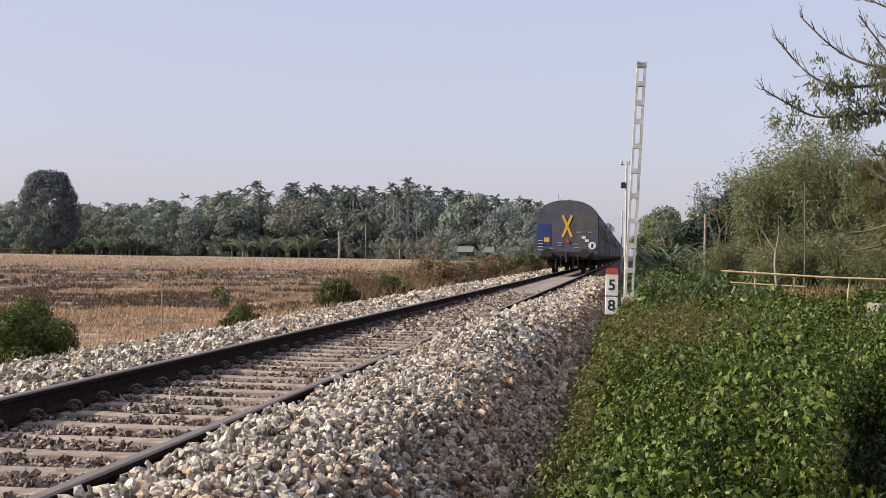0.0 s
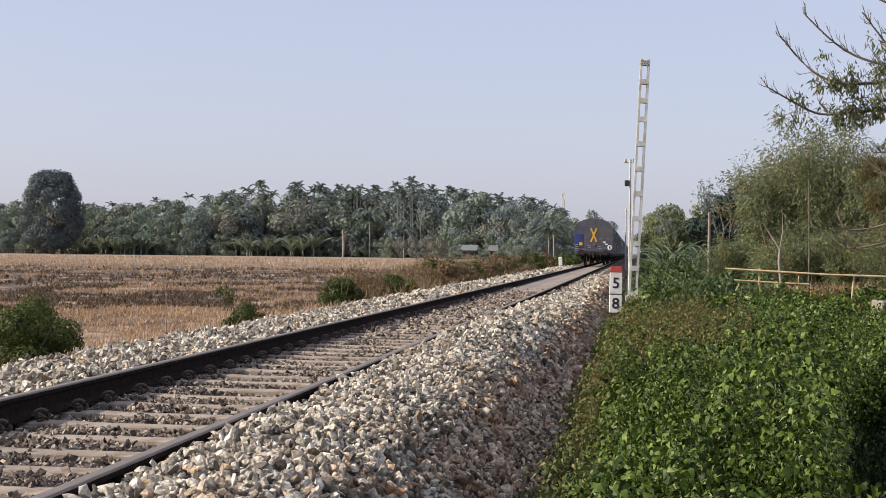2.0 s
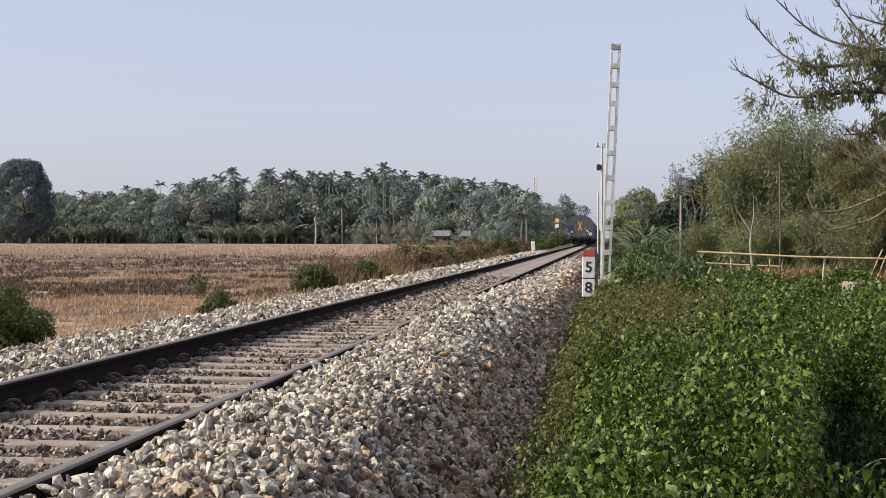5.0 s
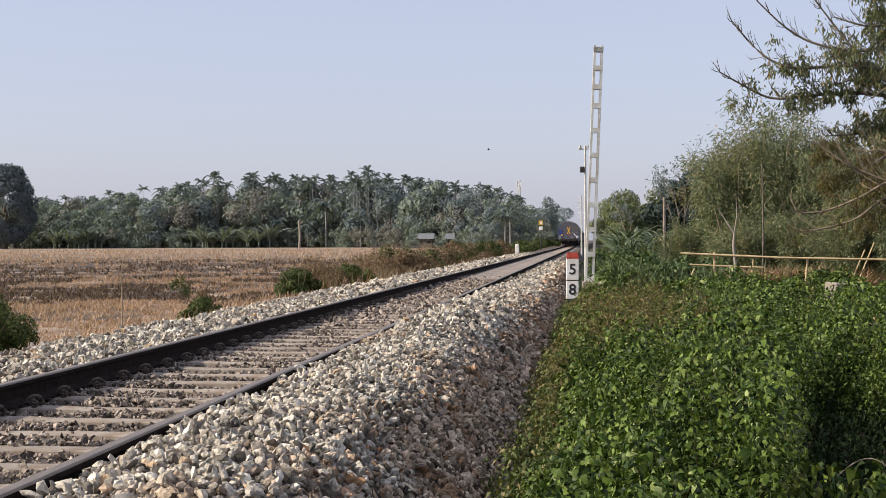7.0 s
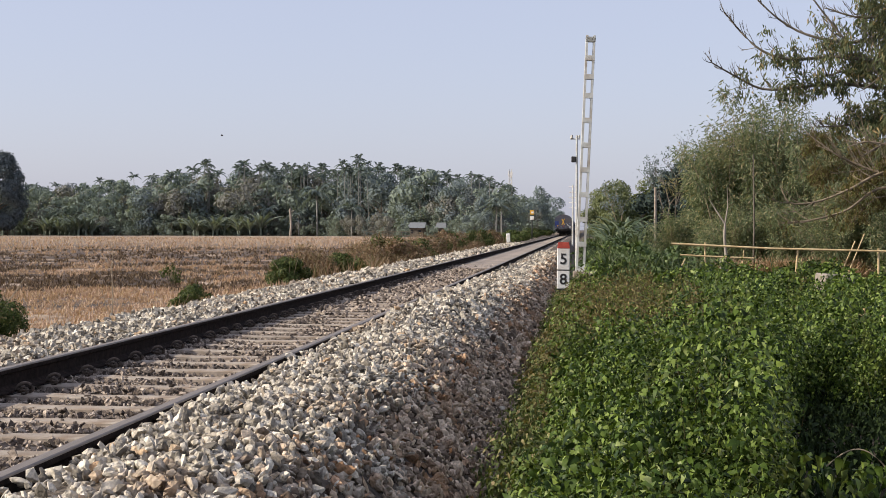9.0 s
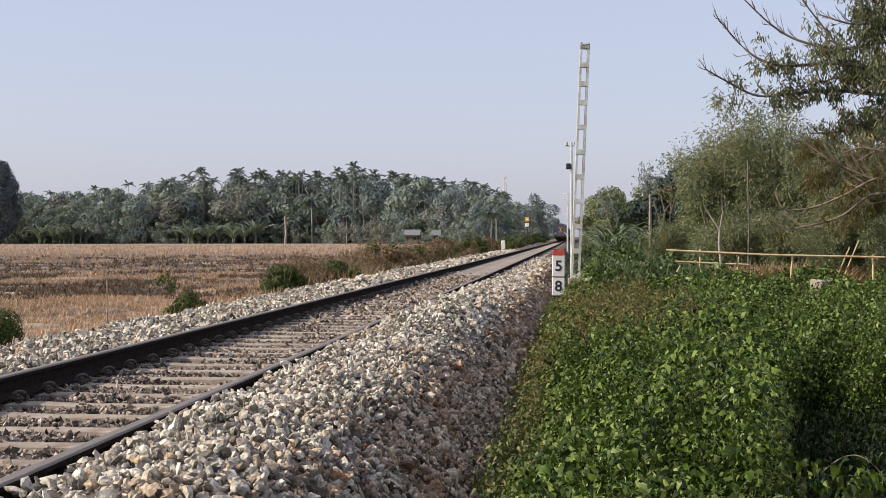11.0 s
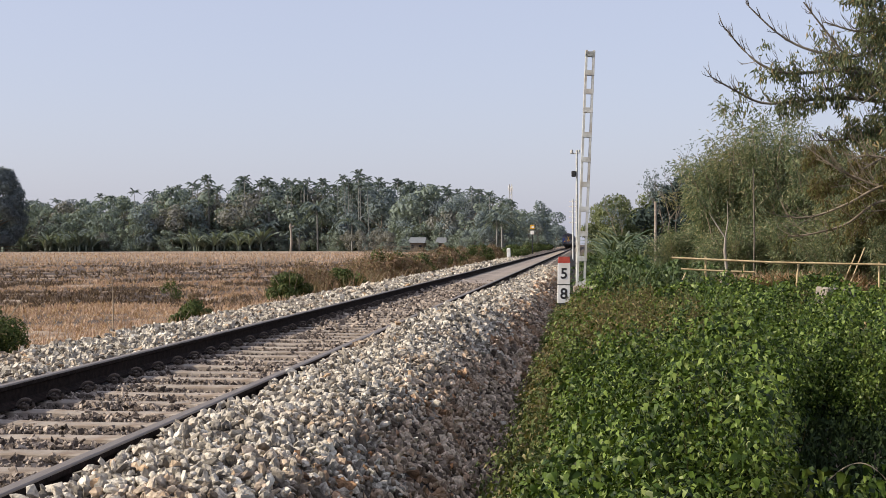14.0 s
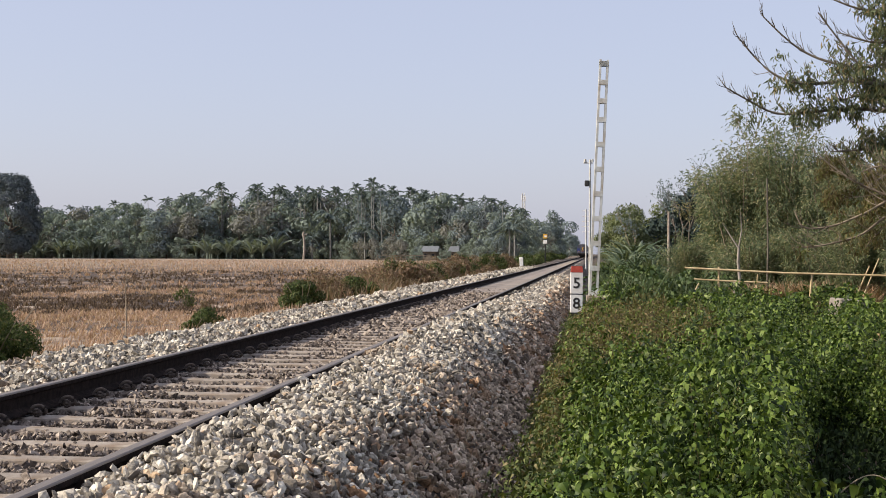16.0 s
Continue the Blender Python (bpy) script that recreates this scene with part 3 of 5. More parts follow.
def bogie_part(parent, y):
    bm = bmesh.new()
    for sx in (-1, 1):
        add_box(bm, 0.16, 2.9, 0.22, pose(sx * 1.02, y, 0.62), 0.03)
        for dy in (-1.45, 1.45):
            add_box(bm, 0.22, 0.3, 0.34, pose(sx * 1.04, y + dy, 0.48), 0.03)
            add_cyl(bm, 0.13, 0.13, 0.3, pose(sx * 1.02, y + dy * 0.72, 0.78), 10)
    add_box(bm, 2.0, 0.4, 0.26, pose(0, y, 0.68), 0.03)
    b = part("bogie", bm, M_UNDER, parent, "dark oily bogie frame")
    for dy in (-1.45, 1.45):
        w = bmesh.new()
        for sx in (-1, 1):
            add_cyl(w, 0.455, 0.455, 0.11, pose(sx * 0.80, y + dy, 0.457, 0, 90, 0), 24)
            add_cyl(w, 0.49, 0.49, 0.03, pose(sx * 0.735, y + dy, 0.457, 0, 90, 0), 24)
        add_cyl(w, 0.085, 0.085, 1.6, pose(0, y + dy, 0.457, 0, 90, 0), 10)
        part("wheelset", w, M_UNDER, b)


def coach(last):
    c = tagged(new("passenger_coach"), "dark blue-grey passenger coach with dusty paint", "coach", "coaches of the train")
    sec = ring(SECTION)
    vs, fs = shell(sec, 0.0, COACH_LEN)
    child("body", mesh_of("body", vs, fs, M_COACH), c)
    roof = [(x * 1.012, z + 0.02) for x, z in SECTION[3:]]
    vs, fs = shell(ring(roof), 0.03, COACH_LEN - 0.03)
    child("roof", mesh_of("roof", vs, fs, M_ROOF), c, None, "grey weathered roof")
    part("solebar", box(2.9, COACH_LEN - 0.1, 0.26, pose(0, COACH_LEN / 2, 0.86), 0.02), M_UNDER, c)
    frame_bm = box(0.05, 0.98, 0.78, None, 0.01)
    wf = mesh_of("window", [(0, 0, 0)], [], M_ROOF)
    frame_bm.to_mesh(wf)
    frame_bm.free()
    wf.materials.clear()
    wf.materials.append(M_COACH_BLUE)
    pane_bm = box(0.02, 0.84, 0.64, pose(0.025, 0, 0))
    pm = bpy.data.meshes.new("pane")
    pane_bm.to_mesh(pm)
    pane_bm.free()
    pm.materials.append(M_GLASS)
    door_bm = box(0.04, 0.8, 1.95, None, 0.01)
    dm = bpy.data.meshes.new("door")
    door_bm.to_mesh(dm)
    door_bm.free()
    dm.materials.append(M_UNDER)
    for sx, rz in ((1, 0), (-1, 180)):
        for k in range(11):
            w = child("window", wf, c, pose(sx * 1.615, 2.9 + 1.55 * k, 2.3, 0, 0, rz))
            child("pane", pm, w)
        for y in (1.0, COACH_LEN - 1.0):
            child("door", dm, c, pose(sx * 1.62, y, 2.1, 0, 0, rz))
    for y in (3.3, COACH_LEN - 3.3):
        bogie_part(c, y)
    for k in range(4):
        v = bmesh.new()
        add_cyl(v, 0.17, 0.12, 0.16, pose(0, 3 + 5 * k, 3.96), 10)
        part("roof_vent", v, M_ROOF, c)
    if last:
        for sx in (-1, 1):
            b = bmesh.new()
            add_cyl(b, 0.12, 0.12, 0.5, pose(sx * 0.975, -0.25, 1.08, 90, 0, 0), 12)
            add_cyl(b, 0.24, 0.24, 0.05, pose(sx * 0.975, -0.52, 1.08, 90, 0, 0), 20)
            part("buffer", b, M_UNDER, c, "round steel buffer")
        part("headstock", box(2.7, 0.16, 0.32, pose(0, -0.05, 1.02), 0.02), M_UNDER, c)
        h = bmesh.new()
        add_box(h, 0.12, 0.3, 0.5, pose(0, -0.25, 0.85), 0.03)
        for x, l in ((-0.55, 0.75), (-0.3, 0.6), (0.35, 0.65), (0.6, 0.7)):
            add_cyl(h, 0.04, 0.04, l, pose(x, -0.15, 0.98 - l / 2), 8)
        part("coupling", h, M_UNDER, c, "screw coupling and hanging brake hoses")
        part("pilot_guard", box(0.14, 0.12, 0.55, pose(-1.0, 0.4, 0.55), 0.02), M_UNDER, c)
        x = bmesh.new()
        for a in (23, -23):
            add_box(x, 0.13, 0.02, 1.24, pose(0, -0.012 - 0.002 * (a > 0), 2.52, 0, a, 0))
        part("tail_cross", x, M_YELLOW, c, "large yellow painted cross")
        plate(c, "blue_panel", -1.22, 2.05, 0.72, 1.15, M_COACH_BLUE, -0.006, label="plain blue painted panel")
        plate(c, "tail_board", -1.07, 1.78, 0.28, 0.24, M_YELLOW, label="orange yellow tail board")
        g = bmesh.new()
        add_cyl(g, 0.09, 0.09, 0.08, pose(0.03, -0.05, 1.72, 90, 0, 0), 16)
        part("tail_lamp", g, M_RED, c, "small red tail lamp")
        g = bmesh.new()
        add_cyl(g, 0.2, 0.2, 0.03, pose(1.33, -0.02, 1.5, 90, 0, 0), 24)
        disc = part("round_notice", g, M_WHITE, c, "white round notice")
        part("notice_bar", box(0.1, 0.012, 0.22, pose(1.33, -0.04, 1.5)), M_BLACK, disc)
        for k in range(4):
            plate(c, "step_iron", -1.4, 1.25 + 0.16 * k, 0.26, 0.035, M_GALV, -0.05)
        for px, pz, w in ((-0.38, 1.62, 0.28), (-0.36, 1.48, 0.24), (0.42, 1.56, 0.35), (0.52, 1.38, 0.26), (0.98, 1.45, 0.1), (0.62, 2.2, 0.3), (0.86, 1.98, 0.3), (1.02, 1.8, 0.26), (1.2, 2.2, 0.24), (-0.8, 1.33, 0.3)):
            plate(c, "lettering_bar", px, pz, w, 0.06, M_LETTER, -0.008)
        for k, px in enumerate((0.88, 1.05)):
            plate(c, "notice_plate", px, 1.92 - 0.16 * k, 0.2, 0.13, M_WHITE, -0.012)
    return c


rear = coach(True)
mid = coach(False)
TRAIN = [rear, mid] + [copy_thing(mid, Matrix()) for k in range(12)]


# ---- posts and markers ----
def lattice_post():
    """Two steel channels joined by batten plates, leaning a little."""
    top = tagged(new("lattice_post"), "pale grey steel channel post with batten plates, leaning slightly", "post")
    top.matrix_basis = pose(-0.02, 38.0, 0.36, 0, 2.45, 4)
    H, W = 6.85, 0.25
    for sx in (-1, 1):
        bm = bmesh.new()
        add_box(bm, 0.012, 0.15, H, pose(sx * W / 2, 0, H / 2))
        for sy in (-1, 1):
            add_box(bm, 0.055, 0.012, H, pose(sx * (W / 2 - 0.028), sy * 0.072, H / 2))
        part("channel", bm, M_GALV, top)
    z = 0.35
    plates = []
    while z < H - 0.1:
        plates.append(z)
        z += 0.69 if z < 4.5 else 0.52
    plates.append(H - 0.11)
    for z in plates:
        for sy in (-1, 1):
            part("batten_plate", box(W + 0.02, 0.01, 0.14, pose(0, sy * 0.082, z), 0.002), M_GALV, top)
    return top


lattice_post()
foot = tagged(part("concrete_footing", box(0.66, 0.5, 0.60, pose(0.12, 38.0, 0.34), 0.02), M_CONCRETE), "small square concrete footing of the post", "footing")


def glyph(parent, ch, x, y, z, size):
    cu = bpy.data.curves.new("digit", "FONT")
    cu.body, cu.size, cu.extrude, cu.align_x, cu.align_y, cu.offset = ch, size, 0.004, "CENTER", "CENTER", 0.007
    tmp = new("digit_text", cu)
    me = bpy.data.meshes.new_from_object(tmp)
    bpy.data.objects.remove(tmp)
    me.materials.clear()
    me.materials.append(M_BLACK)
    return child("digit", me, parent, pose(x, y, z, 90, 0, 0), "black painted digit")


def marker_post():
    m = tagged(new("distance_marker"), "white distance marker post with red top and black digits", "marker post")
    m.matrix_basis = pose(-0.42, 33.0, 0.12, 0, 0.6, 3)
    part("base", box(0.29, 0.12, 0.26, pose(0, 0, 0.12), 0.01), M_BLACK, m, "black painted base")
    part("lower_plate", box(0.30, 0.12, 0.44, pose(0, 0, 0.47), 0.01), M_WHITE, m)
    part("joint_line", box(0.302, 0.122, 0.016, pose(0, 0, 0.70)), M_BLACK, m)
    part("upper_plate", box(0.30, 0.12, 0.52, pose(0, 0, 0.968), 0.01), M_WHITE, m)
    bm = box(0.30, 0.125, 0.15, pose(0, 0, 1.303))
    for v in bm.verts:
        if v.co.z > 1.3:
            v.co.x *= 0.86
    part("cap", bm, M_RED, m, "red painted cap")
    glyph(m, "5", 0, -0.062, 0.96, 0.36)
    glyph(m, "8", 0, -0.062, 0.47, 0.36)
    return m


marker_post()


# ---- foliage ----
def ball_points(n, r, squash=(1, 1, 1), hollow=0.5):
    d = unit(rng.normal(size=(n, 3)))
    rad = r * (hollow + (1 - hollow) * rng.uniform(0, 1, (n, 1)) ** 0.5)
    return d * rad * np.array(squash), d


def crown_mesh(name, lumps, per, size, material, ratio=0.6, hang=0.3):
    """A crown of many small leaf clumps gathered in uneven lumps: (x, y, z, radius, squash)."""
    bs, ds = [], []
    for x, y, z, r, q in lumps:
        n = int(per * r * r)
        p, d = ball_points(n, r, (1, 1, q))
        bs.append(p + np.array([x, y, z]))
        ds.append(d)
    b, d = np.concatenate(bs), np.concatenate(ds)
    n = len(b)
    along = rng.normal(size=(n, 3)) - np.array([0, 0, hang])
    along = along - (along * d).sum(1, keepdims=True) * d * rng.uniform(0.4, 1.0, (n, 1))
    face = d * 1.6 + rng.normal(size=(n, 3)) * 0.4 + np.array([0, 0, 0.4])
    L = size * rng.uniform(0.6, 1.4, n)
    v, f = leaf_arrays(b, along, face, L, L * ratio)
    return mesh_of(name, v, f, material, True)


def limb_mesh(name, h, r, spread, n_limb, material, start=0.35, seed=0, lean=0.05):
    rr = random.Random(seed)
    parts = [tube([(rr.uniform(-lean, lean) * k * h * 0.3, rr.uniform(-lean, lean) * k * h * 0.3, h * k / 4) for k in range(5)], [r * (1 - 0.2 * k) for k in range(5)], 7)]
    for i in range(n_limb):
        a = 2 * math.pi * i / n_limb + rr.uniform(-0.4, 0.4)
        z0 = h * rr.uniform(start, 0.9)
        l = spread * rr.uniform(0.6, 1.0)
        pts = [(0, 0, z0), (math.cos(a) * l * 0.45, math.sin(a) * l * 0.45, z0 + l * 0.25), (math.cos(a) * l, math.sin(a) * l, z0 + l * rr.uniform(0.35, 0.7))]
        parts.append(tube(pts, [r * 0.45, r * 0.28, r * 0.08], 5))
    return mesh_of(name, *join(parts), material, True)


def lumps_for(h, w, n, seed, low=0.3):
    rr = random.Random(seed)
    out = []
    for i in range(n):
        t = rr.uniform(low, 1.0)
        reach = w * 0.5 * math.sin(math.pi * min(0.93, max(0.15, (t - low * 0.6) / (1.05 - low * 0.6)))) ** 0.7
        a, q = rr.uniform(0, 6.283), rr.uniform(0.1, 1.0)
        r = w * rr.uniform(0.13, 0.24)
        out.append((math.cos(a) * reach * q, math.sin(a) * reach * q, h * t - r * 0.5, r, rr.uniform(0.7, 1.0)))
    return out


def broad_tree(h, w, seed, material, label, n=18, per=40, size=0.58, low=0.2):
    t = tagged(new("broadleaf_tree"), label, "tree", "trees of the wood")
    child("trunk", limb_mesh("trunk", h * 0.75, 0.02 * h, w * 0.4, 7, M_BARK, seed=seed), t)
    child("crown", crown_mesh("crown", lumps_for(h, w, n, seed, low), per, size, material), t)
    return t


def frond_arrays(n_frond, length, rise, leaflets, width, seed, droop=1.0):
    rr = np.random.default_rng(seed)
    B, A, F, L, W = [], [], [], [], []
    for i in range(n_frond):
        a = 2 * math.pi * i / n_frond + rr.uniform(-0.3, 0.3)
        el = rise * rr.uniform(-0.35, 1.1)
        d = np.array([math.cos(a), math.sin(a), 0])
        l = length * rr.uniform(0.8, 1.1)
        for k in range(leaflets):
            t = 0.15 + 0.85 * k / leaflets
            p = d * l * t * math.cos(el * 0.85) + np.array([0, 0, l * (math.sin(el) * t - droop * 0.62 * t ** 2.5)])
            for s in (-1, 1):
                side = np.array([-d[1], d[0], 0]) * s
                B.append(p)
                A.append(side * 0.8 + d * 0.6 + np.array([0, 0, -0.45]))
                F.append([0, 0, 1])
                L.append(length * 0.28 * (1.1 - 0.6 * t) * rr.uniform(0.8, 1.2))
                W.append(width)
    return np.array(B), np.array(A), np.array(F, float), np.array(L), np.array(W)


def palm(h, n_frond, length, rise, width, seed, label, name="areca_palm", droop=1.0, girth=0.09):
    t = tagged(new(name), label, "palm tree", "palms of the wood")
    rr = random.Random(seed)
    b = rr.uniform(-0.03, 0.03)
    vs, fs = tube([(b * h * (k / 4) ** 2, 0, h * k / 4) for k in range(5)], [girth * (1 - 0.1 * k) for k in range(5)], 7)
    child("trunk", mesh_of("trunk", vs, fs, M_PALMTRUNK, True), t)
    B, A, F, L, W = frond_arrays(n_frond, length, rise, 11, width, seed, droop)
    v, f = leaf_arrays(B + np.array([b * h, 0, h]), A, F, L, W)
    child("crown", mesh_of("crown", v, f, M_PALM), t)
    return t


def banana(h, seed, n=8, label="banana plant with broad torn drooping leaves", broad=0.30, material=None):
    material = material or M_BANANA
    t = tagged(new("banana_plant"), label, "banana plant", "banana plants")
    rr = np.random.default_rng(seed)
    vs, fs = tube([(0, 0, 0), (0.02, 0, h * 0.2), (0, 0.02, h * 0.38)], [0.13, 0.1, 0.06], 8)
    child("stem", mesh_of("stem", vs, fs, material, True), t)
    quads, verts = [], []
    for i in range(n):
        a = 2 * math.pi * i / n + rr.uniform(-0.4, 0.4)
        d, s = np.array([math.cos(a), math.sin(a), 0]), np.array([-math.sin(a), math.cos(a), 0])
        l, el = h * rr.uniform(0.6, 0.85), rr.uniform(0.8, 1.52)
        o = len(verts)
        for k in range(7):
            t_ = k / 6
            p = np.array([0, 0, h * 0.2]) + d * l * t_ * (math.cos(el) + 0.35 * t_) + np.array([0, 0, l * (math.sin(el) * t_ - 0.34 * t_ ** 3)])
            w = broad * math.sin(math.pi * min(0.97, 0.08 + 0.9 * t_)) * rr.uniform(0.8, 1.1) * h / 3
            verts += [p + s * w * 0.6 - np.array([0, 0, w * 0.35]), p, p - s * w * 0.6 - np.array([0, 0, w * 0.35])]
        for k in range(6):
            q = o + k * 3
            quads += [(q, q + 1, q + 4, q + 3), (q + 1, q + 2, q + 5, q + 4)]
    child("leaves", mesh_of("leaves", verts, quads, material), t)
    return t


def spot(x, y, turn=0.0, s=1.0):
    return pose(x, y, float(ground_z(x, y)) - 0.05, 0, 0, turn) @ Matrix.Scale(s, 4)


def put(ob, x, y, turn=0.0):
    ob.matrix_basis = spot(x, y, turn)
    return ob


# ---- the far wood ----
L_BROAD = "green broadleaf tree of the wood behind the field, haze in its leaf colour"
MAKES = [broad_tree(13, 11, 1, M_FARLEAF, L_BROAD), broad_tree(11, 9, 2, M_FARLEAF, L_BROAD, 14), broad_tree(9, 8, 3, M_PALELEAF, "pale green bushy tree at the wood's edge", 14, low=0.1), broad_tree(12, 7, 4, M_PALELEAF, "pale feathery bamboo-like tree of the wood", 14, low=0.15), broad_tree(15, 12, 5, M_FARDARK, "dark dense mango tree of the wood", 20, low=0.15), broad_tree(10, 9, 6, M_FARBROWN, "brownish thin-leaved tree of the wood, paled by painted haze", 15, low=0.12)]
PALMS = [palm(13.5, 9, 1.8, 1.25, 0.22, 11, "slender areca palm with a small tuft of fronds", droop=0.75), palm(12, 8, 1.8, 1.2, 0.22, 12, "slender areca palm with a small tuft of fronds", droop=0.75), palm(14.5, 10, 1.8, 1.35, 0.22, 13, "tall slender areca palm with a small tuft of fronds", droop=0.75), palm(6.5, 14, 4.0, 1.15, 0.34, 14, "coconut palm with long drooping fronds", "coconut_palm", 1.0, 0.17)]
M_SLIMLEAF = islands("slim_banana_leaf", [(0.0, (0.05, 0.078, 0.04)), (0.6, (0.09, 0.125, 0.065)), (1.0, (0.19, 0.22, 0.13))], 0.5, 0.2)
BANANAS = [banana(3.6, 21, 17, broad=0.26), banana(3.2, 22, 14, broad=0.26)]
SLIM = [banana(2.5, 23, 19, "young banana plant with narrow ragged upright leaves", 0.17, M_SLIMLEAF), banana(2.1, 24, 16, "young banana plant with narrow ragged upright leaves", 0.15, M_SLIMLEAF)]
used = set()


def plant(make, x, y, s=1.0):
    turn = random.uniform(0, 360)
    if make.name not in used:
        used.add(make.name)
        ob = make
    else:
        ob = copy_thing(make, Matrix())
    z = float(ground_z(x, y)) - 0.1
    ob.matrix_basis = pose(x, y, z, random.uniform(-2, 2), random.uniform(-2, 2), turn) @ Matrix.Scale(s, 4)
    return ob


def wood_line(u):
    """Depth of the wood's edge at the bearing u (metres aside for each metre ahead)."""
    return float(np.interp(u, [-0.5, -0.2, -0.12, -0.06, -0.035], [285, 285, 250, 235, 330]))


def wood_height(u):
    return float(np.interp(u, [-0.5, -0.46, -0.41, -0.36, -0.32, -0.27, -0.2, -0.15, -0.1, -0.055, -0.03, -0.012], [14.5, 14.5, 13, 13.4, 14.8, 16.4, 15.6, 16.4, 13, 11, 10.5, 8]))


banyan = tagged(new("banyan_tree"), "huge dark dome-shaped tree at the field's edge", "tree")
child("trunk", limb_mesh("trunk", 9, 0.7, 4, 8, M_BARK, seed=9), banyan)
dome = []
for k in range(80):
    a, e = random.uniform(0, 6.283), random.uniform(-0.75, 1.0)
    dome.append((math.cos(a) * 5.2 * math.cos(e * 1.4), math.sin(a) * 5.2 * math.cos(e * 1.4), 8.6 + 7.2 * math.sin(e * 1.4), random.uniform(1.3, 2.2), 0.9))
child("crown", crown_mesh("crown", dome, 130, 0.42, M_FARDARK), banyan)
put(banyan, -0.447 * 262, 262, 40)
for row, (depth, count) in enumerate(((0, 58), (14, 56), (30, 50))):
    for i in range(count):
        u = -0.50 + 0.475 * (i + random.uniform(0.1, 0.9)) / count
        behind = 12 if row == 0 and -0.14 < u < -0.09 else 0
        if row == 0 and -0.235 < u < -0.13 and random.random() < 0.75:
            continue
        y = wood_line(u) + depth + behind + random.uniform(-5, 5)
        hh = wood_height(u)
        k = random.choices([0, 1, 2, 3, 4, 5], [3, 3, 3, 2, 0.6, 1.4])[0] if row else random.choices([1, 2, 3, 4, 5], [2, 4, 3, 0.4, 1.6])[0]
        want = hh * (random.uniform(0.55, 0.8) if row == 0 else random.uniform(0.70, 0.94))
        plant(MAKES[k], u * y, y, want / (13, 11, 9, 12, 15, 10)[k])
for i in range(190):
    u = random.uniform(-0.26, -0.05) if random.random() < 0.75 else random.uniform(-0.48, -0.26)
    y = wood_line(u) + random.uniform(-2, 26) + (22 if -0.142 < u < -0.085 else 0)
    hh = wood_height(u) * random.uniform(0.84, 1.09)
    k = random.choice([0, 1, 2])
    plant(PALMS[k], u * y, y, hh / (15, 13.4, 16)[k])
for u, s, dy in ((-0.196, 1.35, -6), (-0.062, 0.75, -40), (-0.17, 0.9, -8), (-0.058, 0.95, -16), (-0.235, 0.9, -6), (-0.21, 0.75, -9)):
    y = wood_line(u) + dy
    plant(PALMS[3], u * y, y, s)
for i in range(56):
    u = random.choice([random.uniform(-0.30, -0.235), random.uniform(-0.47, -0.37)])
    y = wood_line(u) - random.uniform(5, 12)
    plant(random.choice(BANANAS), u * y, y, random.uniform(0.9, 2.1))
# low shrubs close the foot of the wood
for i in range(95):
    u = -0.5 + 0.445 * (i + random.random()) / 95
    yard = -0.137 < u < -0.092
    y = wood_line(u) + (13 if yard else 0) - random.uniform(2, 8)
    k = random.choice([1, 2, 2, 3, 5])
    plant(MAKES[k], u * y, y, random.uniform(2.6, 5.0) / (13, 11, 9, 12, 15, 10)[k])
for u in (-0.134, -0.129, -0.112, -0.107, -0.097, -0.092):
    plant(MAKES[2], u * 240, 240, random.uniform(1.5, 2.4) / 9)
# the wood closes in on the track far ahead
for i in range(36):
    y = random.uniform(330, 800)
    x = random.uniform(-26, -9)
    plant(MAKES[random.choice([0, 1, 2])], x, y, random.uniform(0.7, 1.1))
    if i < 22:
        x = random.uniform(6, 30)
        plant(MAKES[random.choice([0, 1, 2])], x, y, random.uniform(0.6, 0.9))


# ---- weeds beside the track ----
def weed_mass(name, x, y, top, leaves_n, size, material, stem=True, ratio=0.55, spread=0.5, round_leaf=False, low=0.2):
    """Leaves on upright stems: the arrays x, y and top give each stem's foot and height."""
    n = len(x)
    k = rng.integers(0, n, leaves_n)
    t = low + (1 - low) * rng.uniform(0, 1, leaves_n) ** 0.8
    z0 = ground_z(x, y)
    base = np.stack([x[k] + rng.normal(size=leaves_n) * 0.05 * spread, y[k] + rng.normal(size=leaves_n) * 0.05 * spread, z0[k] + (top[k] - z0[k]) * t], 1)
    a = rng.uniform(0, 2 * np.pi, leaves_n)
    along = np.stack([np.cos(a), np.sin(a), rng.uniform(-1.7, 0.1, leaves_n)], 1)
    face = np.stack([np.cos(a) + rng.normal(size=leaves_n) * 0.5, np.sin(a) + rng.normal(size=leaves_n) * 0.5, np.ones(leaves_n) * 0.55], 1)
    L = size * rng.uniform(0.55, 1.3, leaves_n)
    if round_leaf:
        v, f = ovate_arrays(base, along, face, L, L * ratio, 0.4)
    else:
        v, f = leaf_arrays(base, along, face, L, L * ratio, 0.45, 0.3)
    return mesh_of(name, v, f, material, True)


def weed_top(x, y):
    """Height of the weeds right of the track: a big clump near by, a hollow beside it, lower towards the stones."""
    edge = np.clip((x + 0.62) / 0.75, 0, 1) ** 0.8
    hump = np.exp(-((x / y - 0.112) / 0.035) ** 2 - ((y - 8.4) / 2.6) ** 4)
    hollow = np.clip((x / y - 0.150) / 0.02, 0, 1) * np.clip((12.6 - y) / 1.2, 0, 1)
    back = 0.66 + 0.28 * np.clip((y - 10) / 10, 0, 1)
    return 0.10 + edge * (back * np.interp(y, [14, 20, 27], [1.0, 0.84, 0.64]) + 0.5 * hump - 0.5 * hollow)


